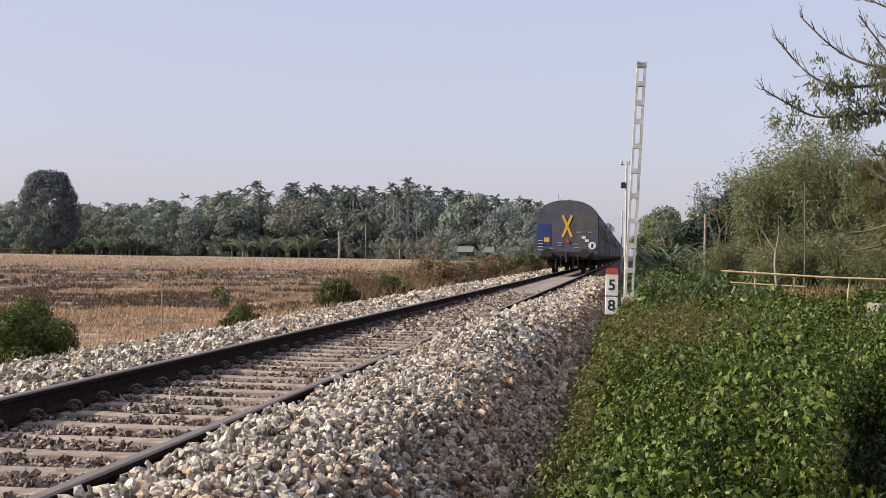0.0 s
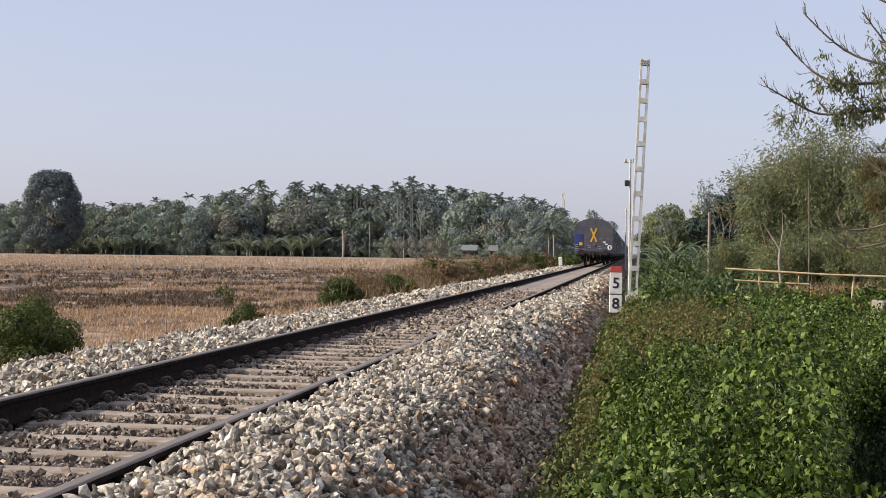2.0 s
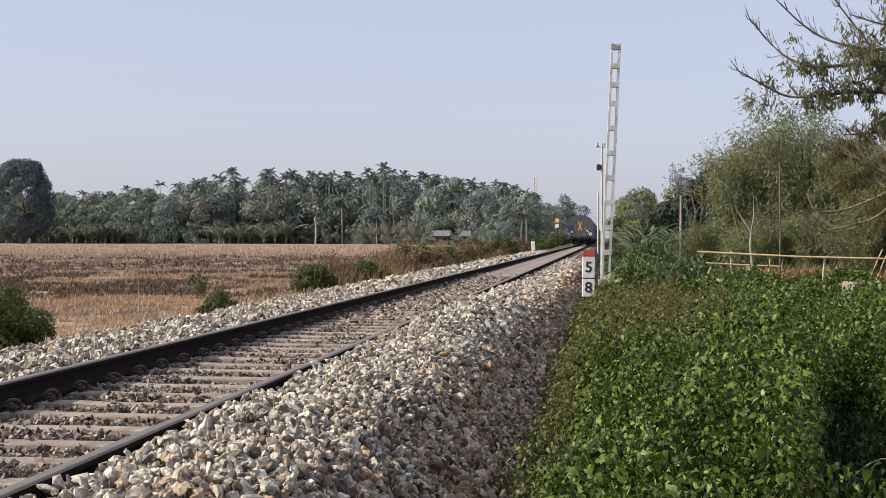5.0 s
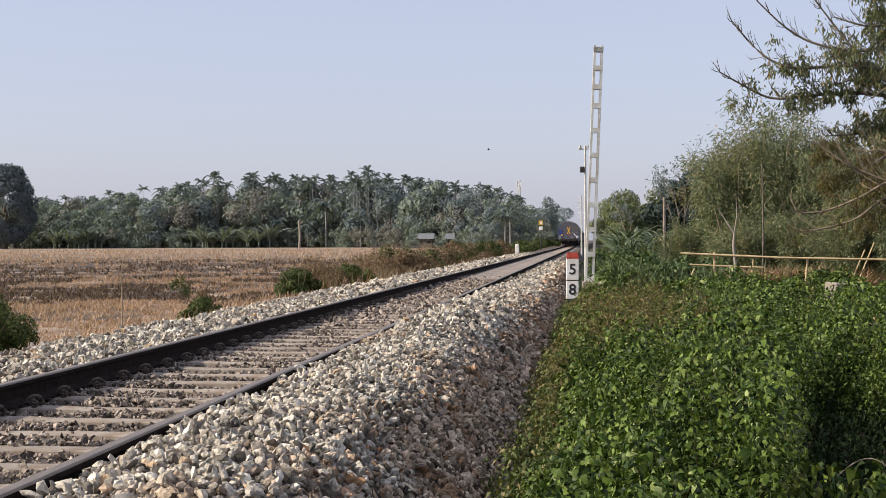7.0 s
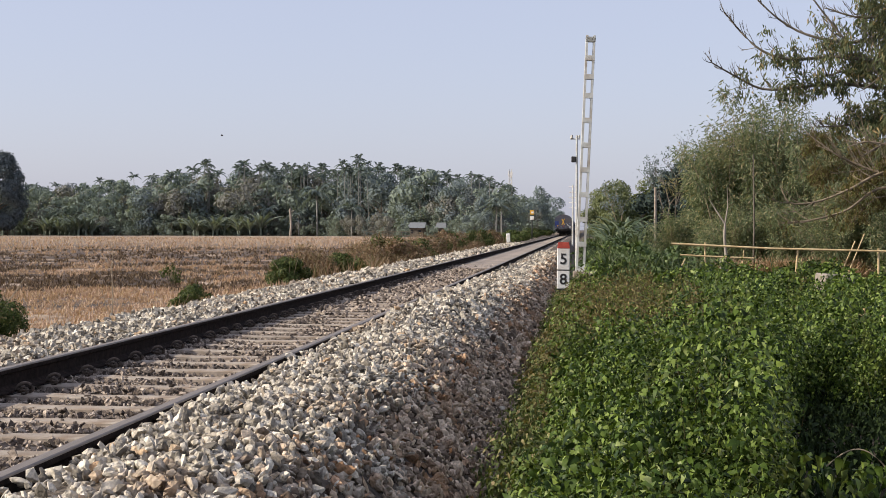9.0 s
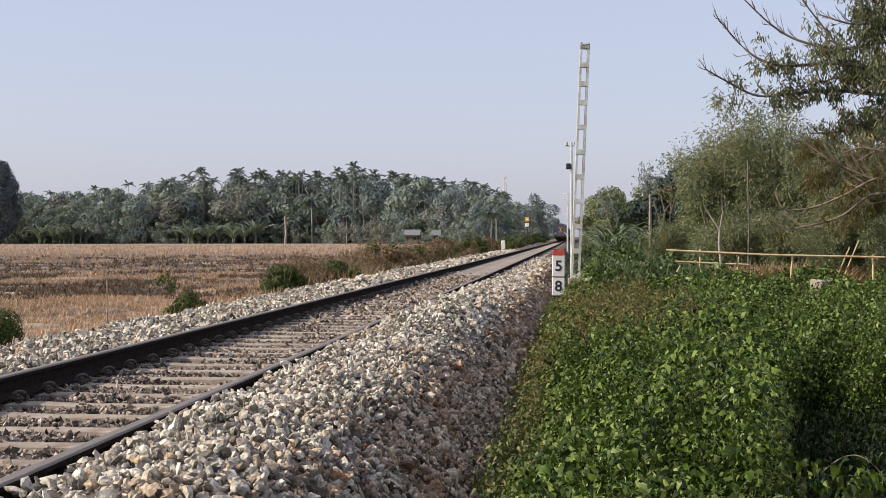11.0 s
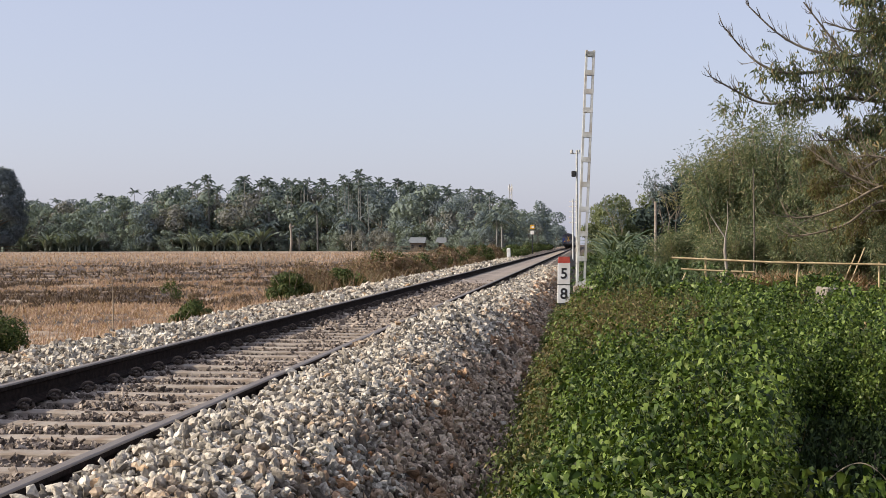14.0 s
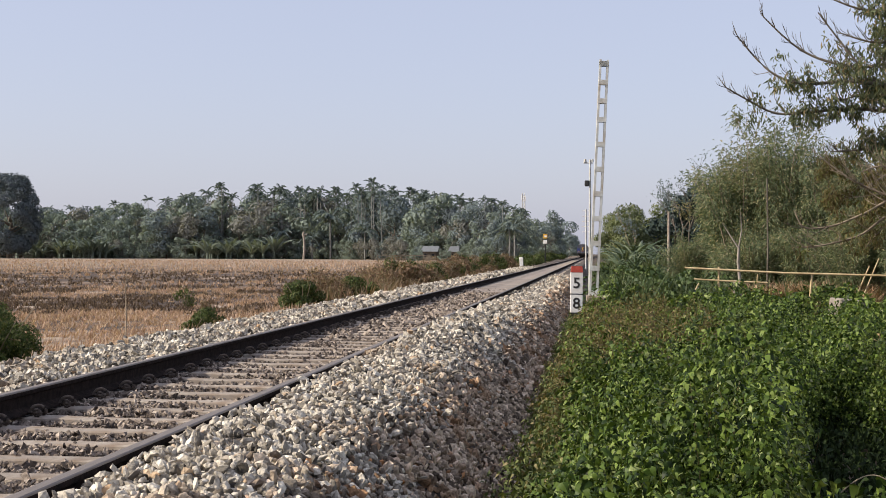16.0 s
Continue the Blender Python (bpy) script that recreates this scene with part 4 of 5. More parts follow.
def clumps(x0, x1, y0, y1, n, per, spread, pitch=1.3, limit=0.26, bald=None):
    """Stems gathered in plants."""
    cx, cy = rng.uniform(x0, x1, n), y0 + (y1 - y0) * rng.uniform(0, 1, n) ** pitch
    cx, cy = cx[cx < limit * cy], cy[cx < limit * cy]
    if bald is not None:
        keep = ~bald(cx, cy) | (rng.uniform(size=len(cx)) < 0.4)
        cx, cy = cx[keep], cy[keep]
    ch = rng.uniform(0.5, 1.2, len(cx)) * (1.0 + 0.15 * wave(cx, cy, 2.3))
    k = np.repeat(np.arange(len(cx)), per)
    x, y = cx[k] + rng.normal(size=len(k)) * spread, cy[k] + rng.normal(size=len(k)) * spread
    r = np.hypot(x - cx[k], y - cy[k]) / spread
    top = weed_top(cx[k], cy[k]) * ch[k] * (1.2 - 0.36 * r) * rng.uniform(0.85, 1.08, len(k))
    keep = (x > -0.62) & ~((x / y > 0.152 + 0.012 * wave(x * 3, y * 2)) & (y < 12.4))
    return x[keep], y[keep], top[keep]


def stem_mesh(name, x, y, top, material):
    n = len(x)
    z = ground_z(x, y) - 0.03
    a = rng.uniform(0, 6.283, n)
    bend = np.stack([np.cos(a), np.sin(a), 0 * a], 1) * 0.35
    v, f = blade_arrays(np.stack([x, y, z], 1), np.stack([0 * a, 0 * a, 1 + 0 * a], 1) + rng.normal(size=(n, 3)) * 0.08, bend, np.maximum(top - z, 0.05) * 1.02, 0.007)
    return mesh_of(name, v, f, material)


def brownish(x, y):
    return ((y > 13.5) & (x / y < 0.085 + 0.02 * wave(x, y))) | ((x < -0.22) & (y > 8.0))


def mounds(name, cx, cy, rad, top, leaves_n, size, material, label, ratio=0.55, droop=0.4):
    """Leafy plants: leaves overlap like shingles on uneven rounded heads, whose sides fall to the ground."""
    n = len(cx)
    area = rad * (rad + 0.8 * top)
    k = rng.choice(n, leaves_n, p=area / area.sum())
    a = rng.uniform(0, 2 * np.pi, leaves_n)
    h = rng.uniform(0, 1, leaves_n)
    # the head of a mound is a dome, the rest a ragged skirt
    dome = np.clip(rad[k] * 1.1 / np.maximum(top[k], 0.05), 0.2, 0.9)
    el = np.where(h > 1 - dome, (h - 1 + dome) / dome, 0.0) * 1.5
    knob = 1 + 0.24 * np.sin(3 * a + k) * np.cos(5 * h + 2 * k) + 0.15 * np.sin(7 * a + 3 * k)
    r = rad[k] * np.cos(el) * knob * rng.uniform(0.55, 1.12, leaves_n)
    z = top[k] * np.where(h > 1 - dome, 1 - dome + dome * np.sin(el), h) * (1 + 0.10 * np.sin(4 * a + 2 * k)) * rng.uniform(0.93, 1.04, leaves_n)
    x, y = cx[k] + np.cos(a) * r, cy[k] + np.sin(a) * r
    base = np.stack([x, y, ground_z(x, y) + z], 1)
    d = np.stack([np.cos(a) * np.cos(el), np.sin(a) * np.cos(el), np.sin(el) + 0.25], 1)
    along = d * 0.5 + np.stack([np.cos(a) * 0.6, np.sin(a) * 0.6, -0.75 * np.ones(leaves_n)], 1) + rng.normal(size=(leaves_n, 3)) * 0.5
    face = d + rng.normal(size=(leaves_n, 3)) * 0.75
    L = size * rng.uniform(0.5, 1.35, leaves_n)
    v, f = ovate_arrays(base, along, face, L, L * ratio * rng.uniform(0.8, 1.2, leaves_n), droop)
    return tagged(new(name, mesh_of(name, v, f, material, True)), label, "weeds", kind="stuff")


def heads(x0, x1, y0, y1, n, r0, r1, test=None, limit=0.27, tall=1.0):
    """Feet, radii and heights of the plants of a patch."""
    x, y = rng.uniform(x0, x1, n), rng.uniform(y0, y1, n)
    keep = (x < limit * y) & ~((x / y > 0.145 + 0.012 * wave(x * 3, y * 2)) & (y < 12.4))
    keep &= (wave(x * 2.4 + 0.7, y * 1.9) > -0.38) | (rng.uniform(size=n) < 0.12)
    if test is not None:
        keep &= test(x, y)
    x, y = x[keep], y[keep]
    return x, y, rng.uniform(r0, r1, len(x)), np.minimum(weed_top(x, y) * tall * rng.uniform(0.5, 1.15, len(x)) * (1 + 0.30 * wave(x * 2.4 + 0.7, y * 1.9)), 1.22)


def verdant(x, y):
    return ~brownish(x, y) | (rng.uniform(size=len(x)) < 0.10)


x, y, r, tp = heads(-0.3, 3.6, 4.8, 13.5, 1400, 0.04, 0.14, verdant)
mounds("green_weeds", x, y, r, tp, 118000, 0.040, M_LEAF, "dense bright green leafy weeds beside the ballast")
x, y, r, tp = heads(-0.3, 6.2, 13, 26, 900, 0.09, 0.27, verdant)
mounds("middle_weeds", x, y, r, tp, 66000, 0.056, M_LEAF, "bright green leafy weeds beyond the near clump")
x, y = rng.uniform(-0.28, 0.75, 60), rng.uniform(27, 36.8, 60)
mounds("marker_weeds", x, y, rng.uniform(0.12, 0.28, 60), rng.uniform(0.3, 0.62, 60) * np.clip((x + 0.5) / 0.5, 0.4, 1), 9000, 0.08, M_LEAF, "bright green weeds at the foot of the marker post")
x, y, tp = clumps(-0.45, 5.2, 5.0, 24, 380, 12, 0.13, bald=brownish)
tagged(new("weed_shoots", weed_mass("weed_shoots", x, y, np.minimum(tp * 1.04, 1.3), 26000, 0.042, M_LEAF, ratio=0.5, round_leaf=True, low=0.5)), "single upright green shoots among the weeds", "weeds", kind="stuff")
tagged(new("weed_stems", stem_mesh("weed_stems", x, y, tp, M_DRYLEAF)), "thin brown and green stems of the weeds", "weeds", kind="stuff")
x, y, r, tp = heads(-0.5, 2.6, 7.0, 31, 420, 0.08, 0.24, brownish)
mounds("dry_weeds", x, y, r, tp * 0.95, 34000, 0.045, M_DRYLEAF, "brown half-dried weeds among the green ones", 0.45)
x, y = rng.uniform(-0.5, 0.12, 260), rng.uniform(5, 30, 260)
mounds("verge_weeds", x, y, rng.uniform(0.07, 0.2, 260), rng.uniform(0.12, 0.42, 260) * (1 + 0.6 * np.clip(x + 0.3, 0, 1)), 30000, 0.041, M_EDGE, "olive small-leaved weeds creeping onto the stones", 0.45)
x, y, tp = clumps(-0.62, 0.1, 5.0, 34, 380, 10, 0.12)
tagged(new("edge_weeds", weed_mass("edge_weeds", x, y, 0.16 + 0.26 * rng.uniform(size=len(x)), 34000, 0.04, M_EDGE, ratio=0.45)), "low olive and brown weeds along the stones", "weeds", kind="stuff")
x, y, r, tp = heads(0.1, 9, 25, 42, 210, 0.3, 0.65, verdant)
mounds("background_weeds", x, y, r, tp, 26000, 0.125, M_LEAF, "green weeds round the post and the fence")
x, y, r, tp = heads(0.3, 7.5, 41, 64, 130, 0.4, 0.9)
mounds("far_weeds", x, y, r, tp * rng.uniform(0.8, 1.5, len(x)), 24000, 0.175, M_FARWEED, "dark green leafy weeds among the reeds")
x, y, tp = clumps(0.0, 6, 22, 36, 90, 9, 0.25, 1.0)
tagged(new("brown_weeds", weed_mass("brown_weeds", x, y, tp * 1.02, 7000, 0.07, M_DRYLEAF, ratio=0.4)), "brown dried weed heads among the green", "weeds", kind="stuff")
n = 46
y = rng.uniform(6.5, 7.5, n)
x = y * rng.uniform(0.135, 0.238, n)
tagged(new("broad_weeds", weed_mass("broad_weeds", x, y, 1.72 - 0.165 * y + 0.16 * rng.uniform(size=len(x)), 620, 0.072, M_LEAF, ratio=0.48, spread=1.5, round_leaf=True)), "broad-leaved pale green weeds close by", "weeds", kind="stuff")
# Very dark leaf colour paints in the deep shade of the hollow.
M_MURK = islands("hollow_shade_leaf", [(0.0, (0.010, 0.018, 0.006)), (0.6, (0.02, 0.036, 0.010)), (1.0, (0.035, 0.055, 0.016))], 0.7, 0.05, gloss=0.15)
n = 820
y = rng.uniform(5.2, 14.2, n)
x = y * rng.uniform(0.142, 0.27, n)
tagged(new("low_weeds", weed_mass("low_weeds", x, y, 0.12 + 0.22 * rng.uniform(size=n), 13500, 0.055, M_MURK)), "low weeds coloured dark to paint in the hollow's shade", "weeds", kind="stuff")
pts = [(1.24 + 0.32 * k / 12, 7.0, 0.60 + 0.12 * math.sin(2.6 * k / 12) - 0.10 * (k / 12) ** 2) for k in range(13)]
v, f = tube(pts, [0.0035] * 13, 5)
tagged(new("dry_vine", mesh_of("dry_vine", v, f, M_TWIG, True)), "thin curved bare vine among the weeds", "vine")


# ---- level crossing slabs between the rails ----
slab_me = bpy.data.meshes.new("slab")
b = box(1.42, 2.96, 0.14, None, 0.015)
b.to_mesh(slab_me)
b.free()
slab_me.materials.append(surface("crossing_concrete", [(0.35, (0.15, 0.122, 0.10)), (0.5, (0.25, 0.21, 0.18)), (0.65, (0.33, 0.285, 0.245))], 2.2, 0.9, bump=0.4, stain=(0.30, 0.24, 0.19), stain_scale=0.8, vary=0.08))
for k in range(28):
    s = tagged(new("crossing_slab", slab_me), "dusty pale concrete slab laid between the rails", "slab", "slabs of the crossing")
    s.location = (TRACK_X, 42.0 + 3.0 * k, RAIL_TOP - 0.232)

# ---- trackside posts, far marks ----
def signal_post():
    s = tagged(new("lamp_post"), "thin grey post with a small lamp box and crossarm", "post")
    s.matrix_basis = pose(-0.17, 60, 0.2)
    bm = bmesh.new()
    add_cyl(bm, 0.06, 0.045, 5.75, pose(0, 0, 2.875), 10)
    part("pole", bm, M_GALV, s)
    bm = box(0.42, 0.05, 0.05, pose(-0.08, 0, 5.6), 0.01)
    add_cyl(bm, 0.07, 0.05, 0.14, pose(-0.22, 0, 5.7), 8)
    add_cyl(bm, 0.05, 0.05, 0.12, pose(0.1, 0, 5.7), 8)
    part("crossarm", bm, M_GALV, s, "short crossarm with insulators")
    part("lamp_box", box(0.2, 0.2, 0.26, pose(-0.14, 0, 4.7), 0.03), M_BLACK, s, "small black lamp box")


def line_pole():
    s = tagged(new("line_pole"), "pale telegraph pole with many short crossarms", "pole")
    s.matrix_basis = pose(-0.74, 130, 0.2)
    bm = bmesh.new()
    add_cyl(bm, 0.09, 0.06, 5.9, pose(0, 0, 2.95), 8)
    part("pole", bm, M_GALV, s)
    for k in range(5):
        part("crossarm", box(0.75, 0.06, 0.07, pose(0, 0, 5.7 - 0.5 * k), 0.01), M_WHITE, s)


def white_stone():
    bm = box(0.30, 0.25, 0.95, pose(0, 0, 0.475), 0.03)
    s = tagged(part("boundary_stone", bm, M_WHITE), "small white painted stone post on the bank", "stone post")
    s.matrix_basis = pose(-5.85, 111, 0.55, 0, -3, 0)


def speed_sign():
    s = tagged(new("track_sign"), "yellow and white sign boards on a thin post", "sign")
    s.matrix_basis = pose(-6.5, 183, 0.3)
    bm = bmesh.new()
    add_cyl(bm, 0.07, 0.07, 3.3, pose(0, 0, 1.65), 8)
    part("pole", bm, M_BLACK, s)
    p = part("yellow_board", box(0.56, 0.05, 0.6, pose(0, -0.06, 3.85), 0.02), M_YELLOW, s, "yellow board")
    part("bar", box(0.3, 0.01, 0.24, pose(0.05, -0.09, 3.85)), M_WHITE, p)
    part("white_board", box(0.5, 0.05, 0.5, pose(0, -0.06, 3.1), 0.02), M_WHITE, s, "white board")


def dead_trunk():
    vs, fs = tube([(0, 0, 0), (0.15, 0, 2.2), (0.05, 0, 4.2), (-0.1, 0, 5.2), (0.05, 0, 5.6)], [0.26, 0.24, 0.22, 0.22, 0.2], 8)
    v2, f2 = tube([(0, 0, 4.9), (0.6, 0, 5.1), (0.8, 0, 5.4)], [0.14, 0.12, 0.09], 6)
    t = tagged(new("dead_palm", mesh_of("dead_palm", *join([(vs, fs), (v2, f2)]), M_PLASTER, True)), "bare pale dead palm trunk at the field's edge", "tree trunk")
    t.matrix_basis = spot(-0.2165 * 268, 268)


def concrete_pole(x, y, h):
    bm = bmesh.new()
    add_cyl(bm, 0.09, 0.06, h, pose(0, 0, h / 2), 8)
    p = tagged(part("utility_pole", bm, M_CONCRETE), "plain grey concrete utility pole among the trees", "pole")
    p.matrix_basis = spot(x, y)


def radio_mast():
    s = tagged(new("radio_mast"), "tall steel lattice radio mast behind the wood", "mast")
    s.matrix_basis = spot(-0.0515 * 700, 700)
    for sx, sy in ((-1, -1), (1, -1), (-1, 1), (1, 1)):
        vs, fs = tube([(sx * 1.05, sy * 1.05, 0), (sx * 0.6, sy * 0.6, 32.5)], [0.22, 0.18], 5)
        child("mast_leg", mesh_of("mast_leg", vs, fs, M_GALV), s)
    for k in range(16):
        z, w = 2 * k, 1.05 - 0.45 * k / 16
        for sx in (-1, 1):
            vs, fs = tube([(-sx * w, -w, z), (sx * w, -w, z + 2)], [0.13, 0.13], 4)
            child("brace", mesh_of("brace", vs, fs, M_GALV), s)
    for k, x in enumerate((-0.9, 0.9, 0)):
        part("antenna", box(0.4, 0.3, 2.6, pose(x, -0.75, 30.5 - k * 0.5), 0.05), M_WHITE, s)


def hut(x, y, w, label):
    h = tagged(new("house"), label, "house", "houses in the wood")
    h.matrix_basis = spot(x, y, random.uniform(-8, 8), 0.74)
    part("wall", box(w, 5, 2.5, pose(0, 0, 1.25)), M_BARK, h)
    vs = [(-w / 2 - 0.6, -3.2, 2.3), (w / 2 + 0.6, -3.2, 2.3), (w / 2 + 0.6, 3.2, 2.3), (-w / 2 - 0.6, 3.2, 2.3), (-w / 2 - 0.3, 0, 3.7), (w / 2 + 0.3, 0, 3.7)]
    child("roof", mesh_of("roof", vs, [(0, 1, 5, 4), (2, 3, 4, 5), (0, 4, 3), (1, 2, 5), (3, 2, 1, 0)], M_TIN), h, None, "pale tin roof")
    for k in (-0.3, 0.28):
        wn_ = part("window", box(0.9, 0.06, 0.9, pose(k * w, -2.52, 1.4)), M_BARK, h)
        part("pane", box(0.7, 0.04, 0.7, pose(k * w, -2.55, 1.4)), M_GLASS, wn_)
    part("door", box(0.9, 0.06, 2.0, pose(0, -2.52, 1.0)), M_BARK, h)


def yard_fence(x0, x1, y):
    f = tagged(new("yard_fence"), "low weathered grey fence along the field's edge", "fence")
    z = float(ground_z((x0 + x1) / 2, y))
    for k in range(int((x1 - x0) / 1.5) + 1):
        bm = bmesh.new()
        add_cyl(bm, 0.06, 0.06, 1.2, pose(x0 + 1.5 * k, y, z + 0.6), 6)
        part("post", bm, M_BARK, f)
    for zz in (0.55, 1.1):
        part("rail", box(x1 - x0, 0.06, 0.09, pose((x0 + x1) / 2, y - 0.07, z + zz)), M_BARK, f)


signal_post()
line_pole()
white_stone()
speed_sign()
dead_trunk()
concrete_pole(3.8, 70, 3.95)
v, f = tube([(0, 0, 0), (0.03, 0, 2.0), (0.0, 0, 4.2)], [0.03, 0.026, 0.02], 6)
cane = tagged(new("bamboo_pole", mesh_of("bamboo_pole", v, f, M_BARK, True)), "thin upright brown bamboo pole in the thicket", "pole")
cane.matrix_basis = spot(5.35, 43)
radio_mast()
hut(-0.120 * 249, 249, 3.4, "low house with a pale tin roof under the trees")
hut(-0.1025 * 250, 250, 1.7, "small shed with a pale tin roof under the trees")
yard_fence(-34.5, -26.0, 215)
yard_fence(-128.0, -112.0, 262)


# ---- bushes and weeds on the field side ----
def bush(x, y, w, h, material, label, leaves_n, size, dark=None):
    t = tagged(new("bush"), label, "bush", "bushes on the bank")
    t.matrix_basis = pose(x, y, float(max(ground_z(x, y), bed_z(x, y) if x > -7.1 else -1)) - 0.05)
    rr = random.Random(int(x * 100))
    for k in range(14):
        a, l = rr.uniform(0, 6.28), rr.uniform(0.5, 1.0)
        if k > 8:
            continue
        pts = [(0, 0, 0), (math.cos(a) * w * 0.2 * l, math.sin(a) * w * 0.2 * l, h * 0.5 * l), (math.cos(a) * w * 0.42 * l, math.sin(a) * w * 0.42 * l, h * 0.95 * l)]
        child("stem", mesh_of("stem", *tube(pts, [0.014, 0.01, 0.004], 4), M_TWIG, True), t)
    lumps = []
    for k in range(13):
        a, q = rr.uniform(0, 6.28), rr.uniform(0, 1) ** 0.6
        zz = rr.uniform(0.22, 0.86) * (1 - 0.3 * q)
        lumps.append((math.cos(a) * q * w * 0.36, math.sin(a) * q * w * 0.36, h * zz, w * rr.uniform(0.14, 0.22), 0.8))
    tot = sum(l[3] ** 2 for l in lumps)
    child("leaves", crown_mesh("leaves", lumps, leaves_n / tot, size, material, 0.38, 0.15), t)
    return t


M_BUSH = islands("bush_leaf", [(0.0, (0.028, 0.045, 0.012)), (0.5, (0.06, 0.086, 0.023)), (0.9, (0.11, 0.138, 0.042)), (1.0, (0.17, 0.14, 0.065))], 0.6, 0.2, gloss=0.2)
M_RUSSET = islands("russet_weed", [(0.0, (0.10, 0.062, 0.038)), (0.35, (0.19, 0.122, 0.074)), (0.65, (0.28, 0.195, 0.125)), (1.0, (0.12, 0.12, 0.055))], 0.8, 0.2)
LB = "dense green bush growing on the ballast bank"
bush(-8.12, 17.4, 1.7, 1.2, M_BUSH, LB, 9500, 0.06)
bush(-9.0, 19.4, 1.6, 1.1, M_BUSH, LB, 6500, 0.065)
bush(-8.45, 28.8, 1.0, 0.66, M_BUSH, LB, 4200, 0.065)
bush(-8.3, 27.4, 0.6, 0.5, M_BUSH, "small green bush on the bank's foot", 900, 0.08)
bush(-12.9, 42.0, 0.9, 0.85, M_BUSH, "small straggling green bush in the stubble", 420, 0.09)
bush(-9.6, 33.0, 0.5, 0.8, M_RUSSET, "thin half-dry shrub in the stubble", 500, 0.08)
bush(-8.55, 39.5, 1.6, 1.2, M_BUSH, LB, 5600, 0.085)
bush(-7.75, 44.2, 1.7, 1.1, M_BUSH, LB, 3600, 0.11)
bush(-9.4, 47.0, 1.6, 1.0, M_RUSSET, "russet dry bush beside the track", 1800, 0.10)
for k in range(16):
    y = 43 + 1.9 * k
    bush(-8.75 + random.uniform(-0.9, 0.7), y, random.uniform(1.5, 2.3), random.uniform(1.1, 1.55) + 0.03 * k, M_RUSSET, "russet dry bush beside the track", 1800, 0.09)
for k in range(24):
    y = 54 + 3.1 * k
    bush(-7.7 + random.uniform(-0.6, 0.35), y, random.uniform(1.6, 2.4), random.uniform(1.4, 2.05), M_BUSH if k % 3 == 1 else M_RUSSET, "dusty half-dry bush beside the track" if k % 3 == 1 else "russet dry bush beside the track", 1700, 0.15)
for k in range(26):
    y = 124 + 8.5 * k
    bush(-8.4 + random.uniform(-1.2, 0.6), y, random.uniform(2.4, 3.6), random.uniform(1.0, 1.8), M_BUSH, "dusty green bush beside the far track", 900, 0.26)


def weed_strip(name, x0, x1, y0, y1, n, h0, h1, width, material, label, zf=ground_z, lean=0.5, cat="grass"):
    x, y = rng.uniform(x0, x1, n), rng.uniform(y0, y1, n)
    z = zf(x, y) - 0.02
    a = rng.uniform(0, 2 * np.pi, n)
    bend = np.stack([np.cos(a), np.sin(a), -0.3 * np.ones(n)], 1) * rng.uniform(0.1, 1.0, (n, 1))
    al = np.stack([np.cos(a) * lean * 0.5, np.sin(a) * lean * 0.5, np.ones(n)], 1) + rng.normal(size=(n, 3)) * 0.12
    v, f = blade_arrays(np.stack([x, y, z], 1), al, bend, rng.uniform(h0, h1, n), width)
    return tagged(new(name, mesh_of(name, v, f, material)), label, cat, kind="stuff")


weed_strip("russet_grass", -9.6, -7.0, 40, 130, 7600, 0.4, 1.1, 0.03, M_RUSSET, "tall dry russet grass along the bank")
weed_strip("bank_grass", -9.4, -7.0, 13, 40, 3500, 0.15, 0.5, 0.014, M_STRAW, "dry pale grass at the bank's foot")


def tufts(name, x0, x1, y0, y1, n, h0, h1, width, material, label, pick=None, per=9, spread=0.07):
    """Cut straw standing in tufts."""
    cx, cy = rng.uniform(x0, x1, n), y0 + (y1 - y0) * rng.uniform(0, 1, n) ** 1.3
    if pick is not None:
        keep = pick(cx, cy)
        cx, cy = cx[keep], cy[keep]
    tall = rng.uniform(h0, h1, len(cx))
    k = np.repeat(np.arange(len(cx)), per)
    m = len(k)
    a = rng.uniform(0, 2 * np.pi, m)
    x, y = cx[k] + np.cos(a) * spread * rng.uniform(0, 1, m), cy[k] + np.sin(a) * spread * rng.uniform(0, 1, m)
    al = np.stack([np.cos(a) * 0.35, np.sin(a) * 0.35, np.ones(m)], 1) + rng.normal(size=(m, 3)) * 0.2
    bend = np.stack([np.cos(a), np.sin(a), -0.4 * np.ones(m)], 1) * rng.uniform(0.0, 0.9, (m, 1))
    v, f = blade_arrays(np.stack([x, y, ground_z(x, y) - 0.02], 1), al, bend, tall[k] * rng.uniform(0.6, 1.1, m), width)
    return tagged(new(name, mesh_of(name, v, f, material)), label, "stubble", kind="stuff")


def pale_patch(x, y):
    return wave(x * 0.22 + 1.0, y * 0.16) + 0.5 * wave(x * 0.7, y * 0.5) > 0.25


tufts("stubble", -17, -7.8, 20, 40, 3600, 0.08, 0.2, 0.016, M_STRAW, "pale golden cut straw stubble")
tufts("near_burnt_stubble", -26, -8.5, 35, 62, 5200, 0.10, 0.26, 0.02, M_BURNT, "dark burnt stubble with pale ends", lambda x, y: ~pale_patch(x, y))
tufts("mixed_stubble", -26, -8.5, 34, 66, 3800, 0.10, 0.26, 0.02, M_STRAW, "pale straw stubble left between burnt patches", pale_patch)
tufts("far_burnt_stubble", -54, -9, 60, 118, 5200, 0.14, 0.34, 0.035, M_BURNT, "dark burnt stubble with pale ends", lambda x, y: ~pale_patch(x, y), 7)
